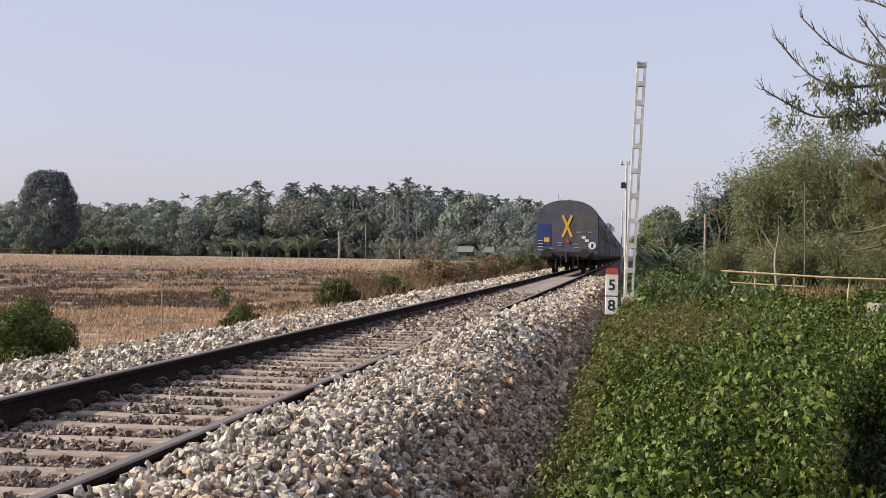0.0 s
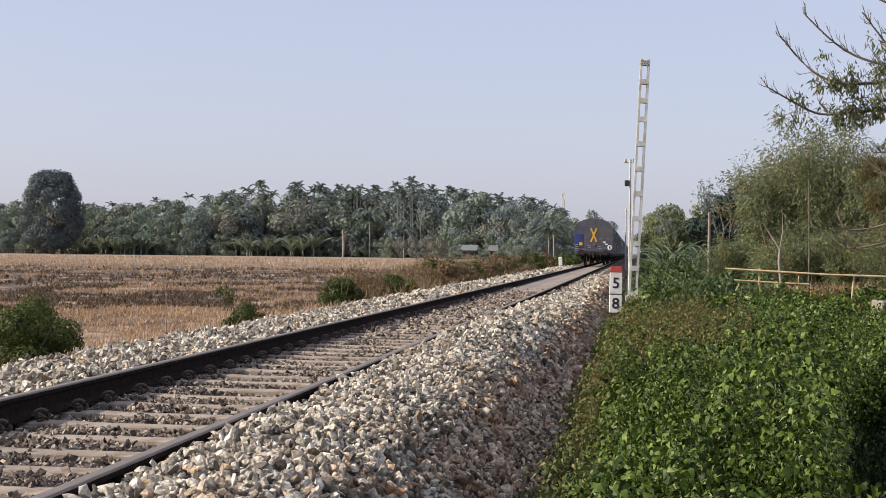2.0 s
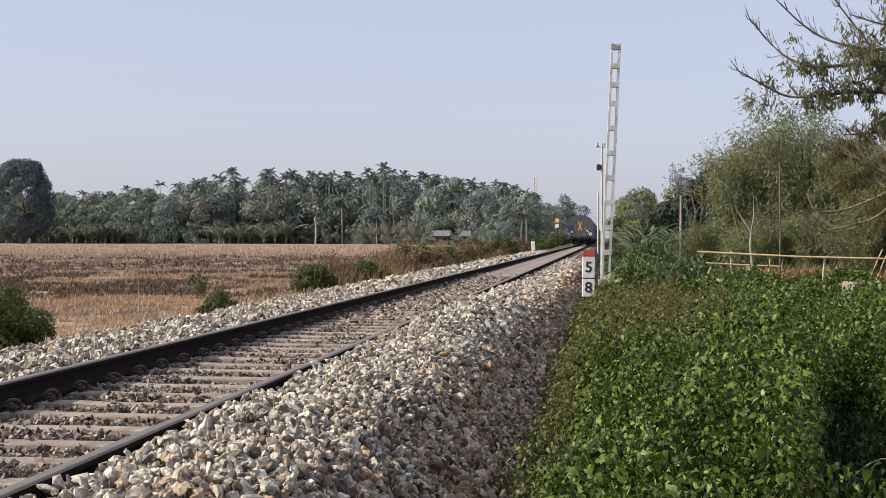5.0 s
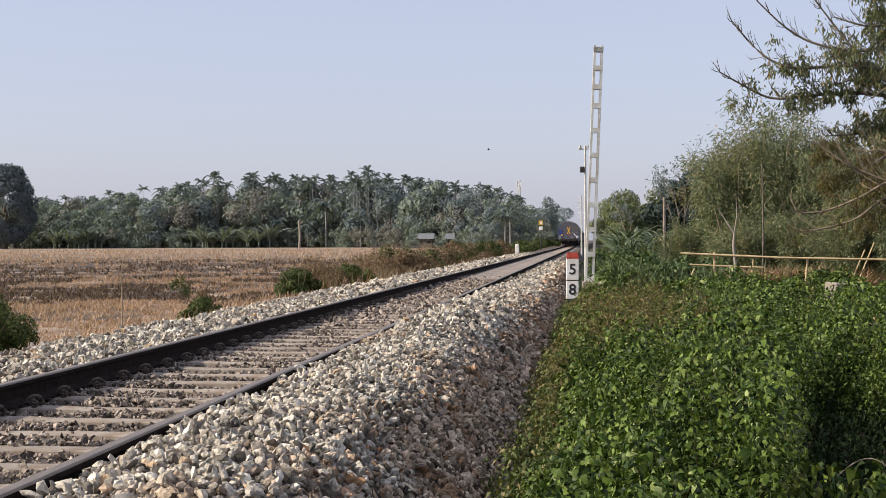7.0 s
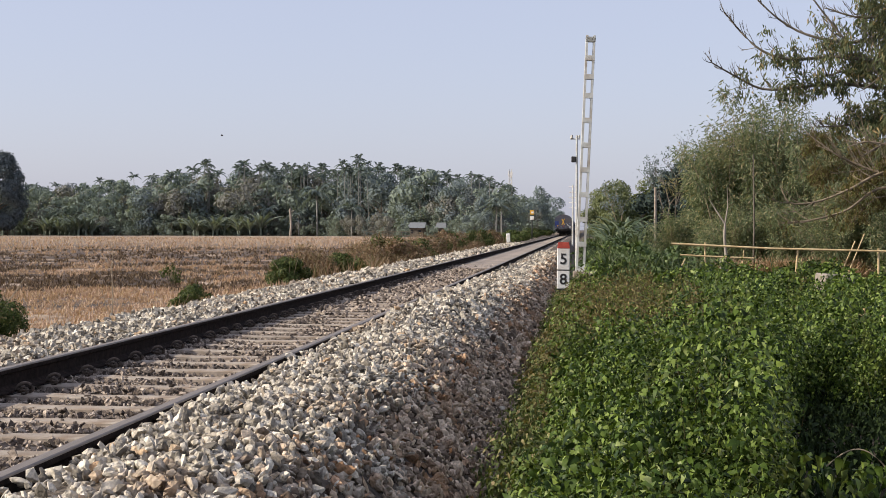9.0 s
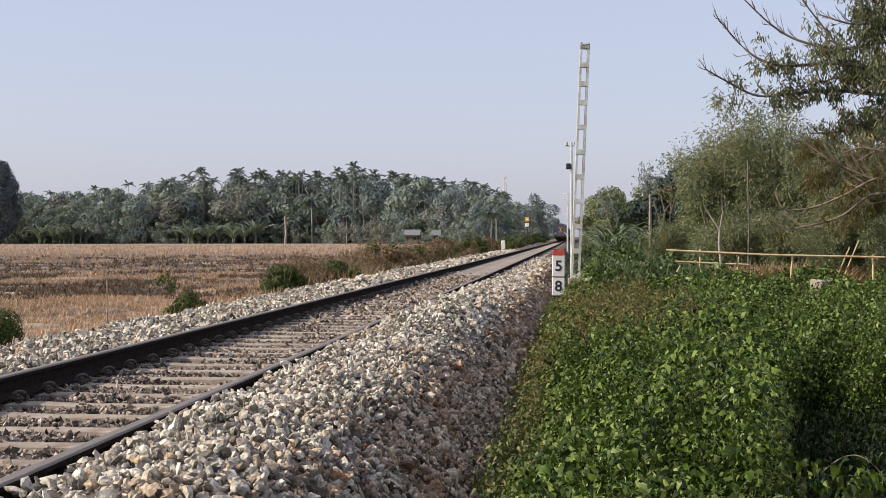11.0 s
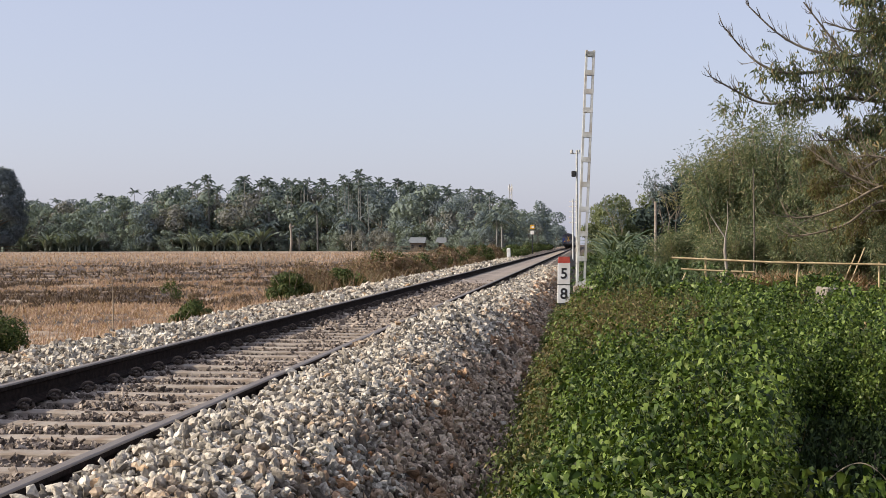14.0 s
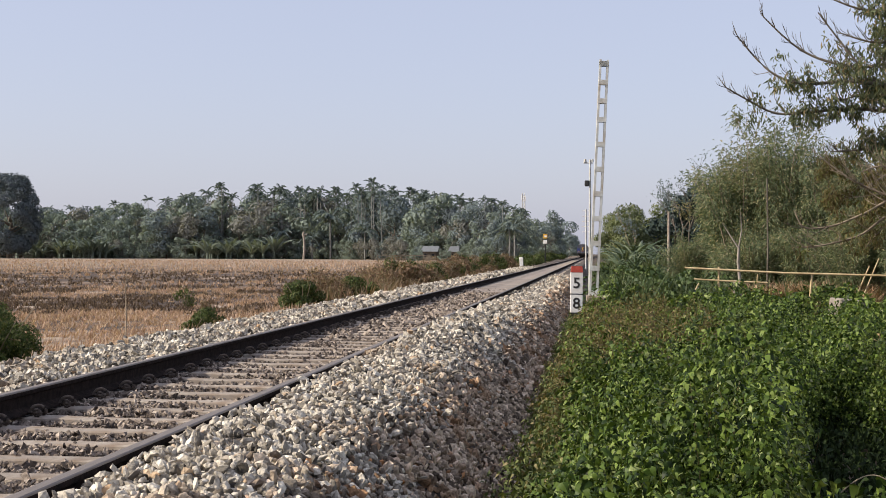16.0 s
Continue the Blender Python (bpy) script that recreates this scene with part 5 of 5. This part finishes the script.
tufts("far_mixed_stubble", -54, -9, 60, 118, 3600, 0.14, 0.34, 0.035, M_STRAW, "pale straw stubble left between burnt patches", pale_patch, 7)
weed_strip("pale_stubble", -110, -10, 108, 225, 16000, 0.15, 0.42, 0.07, M_STRAW, "pale straw stubble farther out", lean=0.6)
v, f = tube([(0, 0, 0), (0.02, 0, 0.6), (0.0, 0, 1.15), (0.03, 0, 1.5)], [0.014, 0.012, 0.009, 0.004], 5)
v2, f2 = tube([(0.0, 0, 0.1), (-0.12, 0, 0.5), (-0.2, 0, 0.75)], [0.010, 0.008, 0.003], 5)
st = tagged(new("dry_stalk", mesh_of("dry_stalk", *join([(v, f), (v2, f2)]), M_TWIG)), "thin bare dry stalk standing in the stubble", "stalk")
st.matrix_basis = spot(-8.3, 23.4)


# ---- right of the track ----
def feathery_clump(h, w, seed, n_leaf=9000, leaf=0.22, material=None):
    """A bamboo clump: arching culms hung with narrow leaves."""
    t = tagged(new("bamboo_clump"), "feathery olive-green bamboo clump with arching stems", "bamboo", "bamboo clumps")
    rr = np.random.default_rng(seed)
    base, dirs = [], []
    for k in range(34):
        a, lean = rr.uniform(0, 6.28), rr.uniform(0.1, 1.0)
        hh = h * rr.uniform(0.55, 1.05)
        d = np.array([math.cos(a), math.sin(a), 0])
        foot = d * rr.uniform(0, 0.18) * w
        pts = [foot + d * w * 0.5 * lean * (q ** 2.2) + np.array([0, 0, hh * (q - 0.22 * lean * q ** 4)]) for q in np.linspace(0, 1, 6)]
        child("culm", mesh_of("culm", *tube([tuple(p) for p in pts], [0.03 - 0.0045 * i for i in range(6)], 5), M_TWIG, True), t)
        m = n_leaf // 34
        q = rr.uniform(0.06, 1.0, m) ** 0.75
        p = foot + d * (w * 0.5 * lean) * (q ** 2.2)[:, None] + np.stack([0 * q, 0 * q, hh * (q - 0.22 * lean * q ** 4)], 1)
        off = rr.normal(size=(m, 3)) * np.array([1, 1, 0.8]) * 0.085 * w * (1.15 - 0.75 * q)[:, None]
        base.append(p + off)
        dirs.append(unit(off) + rr.normal(size=(m, 3)) * 0.5 + d * 0.3 - np.array([0, 0, 0.35]))
    base, dirs = np.concatenate(base), np.concatenate(dirs)
    n = len(base)
    base[:, 2] = np.maximum(base[:, 2], 0.05)
    v, f = leaf_arrays(base, dirs, np.array([0, 0, 1.0]) + rr.normal(size=(n, 3)) * 0.7, leaf * rr.uniform(0.6, 1.4, n), leaf * 0.26)
    child("leaves", mesh_of("leaves", v, f, material or M_FEATHER), t)
    return t


FEATHERS = [feathery_clump(6.4, 4.6, 31, 24000, 0.145), feathery_clump(5.0, 3.6, 32, 17000, 0.145), feathery_clump(4.0, 3.4, 33, 13000, 0.145)]
for k, (i, x, y, s) in enumerate(((0, 6.7, 50, 1.16), (1, 5.7, 52, 1.0), (1, 8.2, 49, 1.1), (0, 9.4, 56, 0.92), (2, 5.3, 47.5, 0.8), (2, 7.2, 46.5, 0.85), (2, 9.0, 45, 1.0), (1, 6.9, 58, 1.15), (2, 10.6, 47, 1.1), (0, 12.5, 60, 1.0), (2, 3.9, 58, 0.8), (1, 7.9, 43.5, 0.7), (2, 9.6, 43, 0.9), (1, 14.5, 66, 1.2), (1, 5.4, 50, 1.12), (0, 5.9, 54, 1.0), (0, 8.0, 52, 1.05))):
    plant(FEATHERS[i], x, y, s)

near_broad = [broad_tree(5.6, 3.6, 41, M_DARKLEAF, "dark dense leafy tree behind the bamboo", 20, 420, 0.24, 0.1), broad_tree(5.4, 4.6, 42, M_OLIVE, "pale green leafy tree beyond the post", 20, 430, 0.22, 0.1)]
for k, (i, x, y, s) in enumerate(((0, 4.7, 80, 0.95), (0, 5.6, 78, 1.0), (0, 6.6, 84, 1.1), (1, 2.9, 110, 1.0), (1, 5.4, 118, 1.1), (1, 4.0, 135, 1.15), (1, 2.4, 175, 1.2), (1, 4.6, 165, 1.3), (1, 3.3, 240, 1.5), (0, 8.6, 88, 1.2), (0, 11.0, 80, 1.2), (1, 14.5, 90, 1.4), (0, 18.0, 96, 1.5), (1, 8.5, 120, 1.3))):
    plant(near_broad[i], x, y, s)
for x, y, s in ((2.4, 92, 1.0), (3.3, 88, 0.95), (4.0, 95, 0.9), (1.7, 100, 0.8), (2.9, 90, 1.1), (2.0, 88, 0.8), (3.7, 91, 1.05), (4.6, 92, 0.9), (5.2, 90, 1.0), (2.7, 86, 0.85), (4.3, 87, 0.95), (4.9, 94, 1.1), (3.0, 97, 1.1), (3.6, 85, 0.7), (5.0, 68, 0.55), (4.7, 64, 0.5), (6.4, 40.5, 0.4), (7.1, 41, 0.42), (7.6, 39.5, 0.38)):
    plant(SLIM[int(x * 10) % 2], x, y, s * (1.5 if y > 80 else 1.0))


def bare_tree(x, y, h, seed, label, leaves_n=140, material=M_TWIG, leaf=0.13):
    """A thin upright tree with few leaves."""
    t = tagged(new("bare_tree"), label, "tree")
    t.matrix_basis = spot(x, y)
    rr = random.Random(seed)
    parts, tips = [], []

    def grow(p, d, l, r, depth):
        pts = [p]
        for k in range(3):
            d = (d + Vector((rr.uniform(-0.22, 0.22), rr.uniform(-0.22, 0.22), rr.uniform(-0.05, 0.2)))).normalized()
            pts.append(pts[-1] + d * l / 3)
        parts.append(tube(pts, [r, r * 0.85, r * 0.7, r * 0.5], 5))
        tips.extend(pts[2:])
        if depth:
            for k in range(3 if depth > 1 else 4):
                dd = (d + Vector((rr.uniform(-0.9, 0.9), rr.uniform(-0.9, 0.9), rr.uniform(-0.1, 0.6)))).normalized()
                grow(pts[rr.choice((2, 3))], dd, l * rr.uniform(0.5, 0.75), r * 0.5, depth - 1)

    grow(Vector((0, 0, 0)), Vector((0, 0, 1)), h * 0.5, h * 0.009 + 0.01, 3)
    child("trunk", mesh_of("trunk", *join(parts), material, True), t)
    n = leaves_n
    b = np.array([tuple(rr.choice(tips)) for k in range(n)]) + rng.normal(size=(n, 3)) * 0.1
    v, f = leaf_arrays(b, rng.normal(size=(n, 3)) - np.array([0, 0, 0.6]), rng.normal(size=(n, 3)) + np.array([0, 0, 1]), leaf * rng.uniform(0.6, 1.3, n), leaf * 0.45)
    child("leaves", mesh_of("leaves", v, f, M_FARLEAF), t)
    return t


bare_tree(4.4, 74, 6.4, 15, "thin sparse tree with a few scattered leaves", 620, M_BARK, 0.16)
bare_tree(5.1, 76, 6.2, 6, "thin sparse tree with a few scattered leaves", 420, M_BARK, 0.16)
bare_tree(3.3, 104, 4.4, 7, "thin sparse tree with a few scattered leaves", 300, M_TWIG, 0.2)


def pale_sapling():
    vs, fs = tube([(0, 0, 0), (0.03, 0, 0.9), (-0.04, 0, 1.6), (-0.02, 0, 2.0)], [0.06, 0.05, 0.045, 0.035], 7)
    a = tube([(-0.02, 0, 2.0), (-0.25, 0, 2.35), (-0.5, 0.05, 2.75)], [0.03, 0.022, 0.008], 5)
    b_ = tube([(-0.02, 0, 2.0), (0.06, 0, 2.5), (0.04, 0, 3.1)], [0.025, 0.018, 0.006], 5)
    s = tagged(new("pale_sapling", mesh_of("pale_sapling", *join([(vs, fs), a, b_]), M_PLASTER, True)), "pale bare forked sapling behind the fence", "sapling")
    s.matrix_basis = spot(4.3, 41)
    p = tagged(part("cut_post", box(0.09, 0.08, 1.05, pose(0, 0, 0.52), 0.015), M_PLASTER), "short pale cut post by the fence", "post")
    p.matrix_basis = spot(4.12, 40.4, 10)


pale_sapling()


def bamboo_fence():
    f = tagged(new("bamboo_fence"), "rough fence of pale bamboo poles tied to uprights", "fence")

    def pole(name, pts, r):
        vs, fs = tube(pts, [r] * len(pts), 7)
        child(name, mesh_of(name, vs, fs, M_BAMBOO, True), f)

    pole("top_rail", [(2.5, 37.95, 1.42), (5.2, 37.95, 1.29), (8.4, 37.93, 1.22)], 0.03)
    pole("lower_rail", [(2.75, 37.93, 1.11), (3.7, 37.93, 1.06), (4.75, 37.95, 1.02)], 0.025)
    for x, z, tilt in ((3.43, 1.45, 0.0), (5.95, 1.30, 0.12), (8.1, 1.3, 0.0)):
        pole("upright", [(x - tilt, 38.02, -0.1), (x, 38.02, z)], 0.03)
    for x0, x1, z1 in ((7.1, 7.75, 1.7), (6.9, 7.5, 1.5), (2.45, 2.9, 1.0), (4.4, 4.5, 1.25)):
        pole("leaning_cane", [(x0, 38.1, 0.1), (x1, 38.15, z1)], 0.018)


bamboo_fence()


def low_rail():
    """A short tied rail of two bamboo canes, half sunk in the weeds."""
    f = tagged(new("bamboo_rail"), "short low rail of yellow bamboo canes in the weeds", "rail")
    for name, pts, r in (("cane", [(3.85, 20.0, 0.56), (4.7, 20.0, 0.55), (5.6, 20.05, 0.57)], 0.026), ("upright", [(4.05, 20.06, 0.0), (4.08, 20.06, 0.68)], 0.022), ("upright", [(5.3, 20.1, 0.0), (5.28, 20.1, 0.7)], 0.022)):
        child(name, mesh_of(name, *tube(pts, [r] * len(pts), 7), M_BAMBOO, True), f)


low_rail()
g = tagged(part("concrete_block", box(0.75, 0.5, 0.8, None, 0.03), M_PLASTER), "broken pale concrete block half hidden by weeds", "block")
g.matrix_basis = pose(5.55, 30.5, 0.42, 3, 5, 20)

weed_strip("reeds", 0.6, 8.0, 41, 62, 4200, 0.7, 1.6, 0.035, M_REED, "tall grey-green reeds beside the track", lean=0.9, cat="reeds")
weed_strip("far_reeds", 0.2, 14.0, 62, 110, 6000, 0.8, 1.6, 0.06, M_REED, "tall grey-green reeds farther along", lean=0.5, cat="reeds")
weed_strip("spiky_grass", 1.55, 2.05, 20.0, 22.0, 150, 0.9, 1.45, 0.026, M_REED, "spiky upright grey-green grass tuft", lean=0.7, cat="grass")
weed_strip("dry_heap", 4.6, 8.4, 42.0, 43.6, 3200, 0.6, 1.4, 0.03, islands("orange_straw", [(0.0, (0.26, 0.15, 0.085)), (0.6, (0.40, 0.26, 0.165)), (1.0, (0.54, 0.38, 0.25))], 0.9, 0.15), "heap of orange dry straw behind the fence", lean=1.2, cat="straw")
weed_strip("litter_grass", 4.0, 9.5, 33, 43, 3600, 0.2, 0.6, 0.02, M_DRYLEAF, "dry brown grass behind the fence", lean=1.0)


for x, y, w, h in ((0.9, 43, 1.2, 1.0), (1.7, 46, 1.5, 1.1), (0.7, 50, 1.3, 1.0), (2.8, 48, 1.4, 1.0), (1.4, 56, 1.8, 1.3), (2.6, 60, 2.0, 1.4), (4.2, 56, 2.0, 1.2), (0.9, 68, 2.0, 1.5)):
    bush(x, y, w, h, M_LEAF, "bright green leafy shrub beside the reeds", 1500, 0.14)


# ---- tree overhead ----
def bent(pts, n):
    """n points along a smooth curve through the given ones."""
    p = np.array(pts, float)
    t = np.linspace(0, len(p) - 1, n)
    out = []
    for q in t:
        i = min(int(q), len(p) - 2)
        f = q - i
        a, b, c, d = p[max(i - 1, 0)], p[i], p[i + 1], p[min(i + 2, len(p) - 1)]
        out.append(Vector(0.5 * (2 * b + (c - a) * f + (2 * a - 5 * b + 4 * c - d) * f * f + (3 * b - a - 3 * c + d) * f ** 3)))
    return out


def boughs(t, stem, limbs, bark, leaf_material, leaves_n, leaf, bare, seed, thick=0.05, shoots=5):
    """A trunk and long curved limbs with rising side twigs; leaves hang in tassels on the inner parts."""
    rr = random.Random(seed)
    child("trunk", mesh_of("trunk", *tube([p for p, r in stem], [r for p, r in stem], 9), bark, True), t)
    spots, twigs = [], []
    for pts in limbs:
        line = bent(pts, 26)
        k = len(line)
        child("limb", mesh_of("limb", *tube(line, [thick * (1 - 0.84 * i / k) + 0.004 for i in range(k)], 7), bark, True), t)
        for i in range(4, k):
            share = i / k
            if share < bare:
                spots.append((line[i], 1.0))
            for c in range(shoots if i % 2 else 1):
                if rr.random() < 0.55:
                    continue
                d = (line[i] - line[i - 1]).normalized()
                d = (d * rr.uniform(0.3, 1.0) + Vector((rr.uniform(-0.5, 0.2), rr.uniform(-0.7, 0.7), rr.choice((-0.5, 0.8, 1.0)) * rr.uniform(0.3, 1.1)))).normalized()
                l = rr.uniform(0.25, 0.95) * (1.2 - 0.92 * share)
                tw = [line[i]]
                for q in range(5):
                    d = (d + Vector((rr.uniform(-0.15, 0.1), rr.uniform(-0.15, 0.15), rr.uniform(-0.06, 0.22)))).normalized()
                    tw.append(tw[-1] + d * l / 5)
                twigs.append(tube(tw, [0.011, 0.010, 0.008, 0.007, 0.005, 0.003], 4))
                if share < bare + rr.uniform(-0.12, 0.05):
                    spots += [(tw[q], 1.0) for q in (2, 3, 4, 5)]
                for q in (3, 4):
                    d2 = (d + Vector((rr.uniform(-0.7, 0.5), rr.uniform(-0.6, 0.6), rr.uniform(-0.2, 0.8)))).normalized()
                    twigs.append(tube([tw[q], tw[q] + d2 * l * 0.2, tw[q] + d2 * l * 0.34 + Vector((0, 0, 0.03))], [0.006, 0.005, 0.003], 4))
    tagged(child("twig_mass", mesh_of("twig_mass", *join(twigs), bark, True), t), kind="stuff")
    n = leaves_n
    # leaves gather in tassels
    knots = np.array([tuple(rr.choice(spots)[0]) for q in range(max(8, n // 26))]) + rng.normal(size=(max(8, n // 26), 3)) * np.array([0.13, 0.2, 0.12])
    k = rng.integers(0, len(knots), n)
    b = knots[k] + rng.normal(size=(n, 3)) * np.array([0.075, 0.075, 0.085]) - np.array([0, 0, 0.07])
    v, f = leaf_arrays(b, rng.normal(size=(n, 3)) * 0.55 - np.array([0, 0, 1.0]), rng.normal(size=(n, 3)) + np.array([0, -0.6, 0.3]), leaf * rng.uniform(0.6, 1.4, n), leaf * 0.27, 0.2)
    child("leaves", mesh_of("leaves", v, f, leaf_material), t)


def overhang_tree():
    t = tagged(new("spreading_tree"), "tree with long bare-tipped branches and drooping narrow leaves", "tree")
    stem = [((9.2, 29, -0.1), 0.22), ((9.05, 28.9, 2.2), 0.19), ((8.9, 28.6, 4.2), 0.15), ((8.95, 28.4, 6.5), 0.11), ((8.7, 28.4, 8.8), 0.06)]
    limbs = [
        [(8.9, 28.6, 4.0), (7.6, 28.6, 4.6), (6.2, 28.5, 4.7), (5.3, 28.4, 4.78), (4.5, 28.5, 4.74), (3.75, 28.5, 4.7), (3.15, 28.4, 4.97), (2.68, 28.3, 5.23)],
        [(8.9, 28.5, 4.6), (7.4, 28.3, 5.1), (6.1, 28.2, 5.2), (5.15, 28.1, 5.3), (4.25, 28.2, 5.27), (3.7, 28.2, 5.44), (3.3, 28.2, 5.78), (2.9, 28.1, 6.24)],
        [(8.9, 28.5, 5.4), (7.3, 28.8, 5.9), (6.25, 28.8, 5.8), (5.5, 28.8, 5.68), (4.7, 28.9, 5.86), (4.1, 28.9, 6.2), (3.5, 28.8, 6.75)],
        [(8.9, 28.6, 4.1), (7.2, 28.3, 4.6), (6.15, 28.3, 4.97), (5.6, 28.2, 5.33), (5.05, 28.2, 6.0), (4.5, 28.1, 6.7)],
        [(8.9, 28.5, 5.9), (7.6, 28.1, 6.5), (6.4, 28.0, 6.75), (5.4, 27.9, 6.7), (4.6, 27.9, 7.0)],
        [(8.9, 28.6, 3.7), (7.6, 28.9, 4.2), (6.5, 29.0, 4.2), (5.6, 29.0, 4.0), (4.9, 29.0, 3.95)],
        [(8.95, 28.5, 5.0), (7.8, 29.1, 5.5), (6.7, 29.3, 5.4), (5.7, 29.3, 5.2), (5.0, 29.3, 5.0)],
        [(8.9, 28.6, 3.4), (7.6, 28.2, 3.9), (6.7, 28.1, 3.8), (6.0, 28.0, 3.5), (5.5, 28.0, 3.2)],
        [(8.9, 28.6, 3.9), (7.7, 29.3, 4.5), (6.8, 29.5, 4.4), (6.1, 29.5, 4.2), (5.6, 29.5, 4.0)],
        [(8.9, 28.6, 4.9), (7.9, 27.9, 5.4), (7.0, 27.7, 5.3), (6.2, 27.7, 5.0), (5.6, 27.7, 4.6)],
        [(8.9, 28.5, 6.3), (7.7, 28.8, 6.4), (6.6, 28.9, 6.3), (5.8, 28.9, 6.2), (5.1, 28.9, 6.4)],
    ]
    boughs(t, stem, limbs, M_BARK, M_DROOP, 13500, 0.14, 0.76, 12, shoots=7)


def dry_shrub(stem, limbs, label, leaves_n, bare, seed):
    """Pale curved branches reaching sideways, with withered leaves."""
    t = tagged(new("dry_branch_shrub"), label, "shrub")
    boughs(t, stem, limbs, M_DRYTWIG, M_DRYLEAF, leaves_n, 0.12, bare, seed, 0.026, 3)


overhang_tree()
dry_shrub([((6.3, 24, -0.05), 0.09), ((6.25, 24, 1.2), 0.08), ((6.15, 24, 2.6), 0.06)], [
    [(6.15, 24, 2.5), (5.25, 24, 2.74), (4.77, 24, 2.92), (4.4, 24, 3.1), (3.95, 24.1, 3.45)],
    [(6.15, 24, 2.6), (5.25, 23.9, 2.8), (4.6, 23.9, 2.5), (4.1, 23.9, 2.3), (3.63, 23.8, 2.25), (3.47, 23.8, 2.42)],
    [(6.2, 24, 2.3), (5.25, 24.2, 2.54), (4.6, 24.2, 2.14), (4.0, 24.2, 1.97), (3.55, 24.2, 1.93)],
    [(6.2, 24, 2.5), (5.5, 23.7, 3.1), (4.9, 23.7, 3.3), (4.5, 23.6, 3.2)],
], "dry shrub with pale arching branches and withered leaves", 620, 0.6, 3)
dry_shrub([((10.2, 41, -0.05), 0.10), ((10.1, 41, 2.2), 0.09), ((9.9, 41, 4.6), 0.06)], [
    [(9.95, 41, 4.4), (9.0, 41, 4.9), (8.0, 41, 5.0), (7.2, 40.8, 4.6), (6.7, 40.8, 4.1)],
    [(9.95, 41, 4.0), (9.0, 41.3, 4.2), (8.1, 41.3, 4.0), (7.4, 41.2, 3.5), (6.9, 41.2, 3.4)],
    [(10.0, 41, 3.2), (9.2, 40.8, 3.6), (8.4, 40.7, 3.4), (7.7, 40.7, 2.8)],
    [(10.0, 41, 3.8), (9.3, 40.6, 4.6), (8.7, 40.5, 4.4), (8.1, 40.4, 3.8)],
    [(10.1, 41, 2.4), (9.4, 41, 2.9), (8.6, 41, 2.7), (8.0, 41, 2.1)],
], "dry shrub with pale arching branches and withered leaves", 9000, 0.95, 8)


# ---- bird ----
def small_bird():
    """A small dark bird on the wing: body, tail and two wings hinged at the shoulders."""
    b = tagged(new("small_bird"), "small dark bird flying across the sky", "bird")
    vs, fs = tube([(-0.085, 0, 0.005), (-0.07, 0, 0.008), (-0.03, 0, 0), (0.03, 0, 0), (0.09, 0, 0.004)], [0.004, 0.016, 0.026, 0.024, 0.008], 8)
    child("body", mesh_of("body", vs, fs, M_UNDER, True), b)
    part("tail", box(0.07, 0.035, 0.006, pose(0.115, 0, 0.006), 0.002), M_UNDER, b)
    wing = [(-0.03, 0, 0), (0.035, 0, 0), (0.04, 0.09, 0.004), (0.02, 0.17, 0), (-0.02, 0.09, 0.006)]
    out = []
    for s in (1, -1):
        vs = [(x, y * s, z + q) for q in (-0.003, 0.003) for x, y, z in wing]
        fs = [(4, 3, 2, 1, 0), (5, 6, 7, 8, 9)] + [(k, (k + 1) % 5, 5 + (k + 1) % 5, 5 + k) for k in range(5)]
        out.append((child("wing", mesh_of("wing", vs, fs, M_UNDER), b), s))
    return b, out


BIRD, WINGS = small_bird()


# the ballast stones nearest by, one by one
for p, d in zip(*LOOSE):
    v, f = broken(LUMP_V, LUMP_F, np.zeros((1, 3)), np.array([d]), 0.45)
    child("stone", mesh_of("stone", v, f, M_STONE_ONE), bed, Matrix.Translation(p))


def motions():
    """The train draws away along the track at a steady pace; a bird crosses the sky the other way."""
    flight = [(0, 44.0, 6.0), (4.0, 14.5, 7.2), (6.8, -5.6, 7.8), (7.2, -7.9, 7.85), (7.6, -11.4, 7.7), (8.0, -15.0, 7.75), (8.4, -18.2, 7.95), (8.7, -21.5, 7.95), (9.0, -24.2, 8.15), (11.3, -46.0, 9.0), (16.0, -92.0, 10.0)]
    walk(BIRD, [(t, pose(x, 90.0, z)) for t, x, z in flight])
    for w, s in WINGS:
        walk(w, [(0.1 * k, pose(0, 0.015 * s, 0.01, s * (10 + 38 * math.sin(2.1 * k)), 0, 0)) for k in range(161)])
    times = [0, 0.1, 0.5] + [1.0 * k for k in range(1, 16)] + [15.5, 15.9, 16.0]
    for k, c in enumerate(TRAIN):
        walk(c, [(t, pose(TRACK_X - 0.1, 72.0 + 20.8 * t + COACH_PITCH * k, RAIL_TOP)) for t in times])


motions()
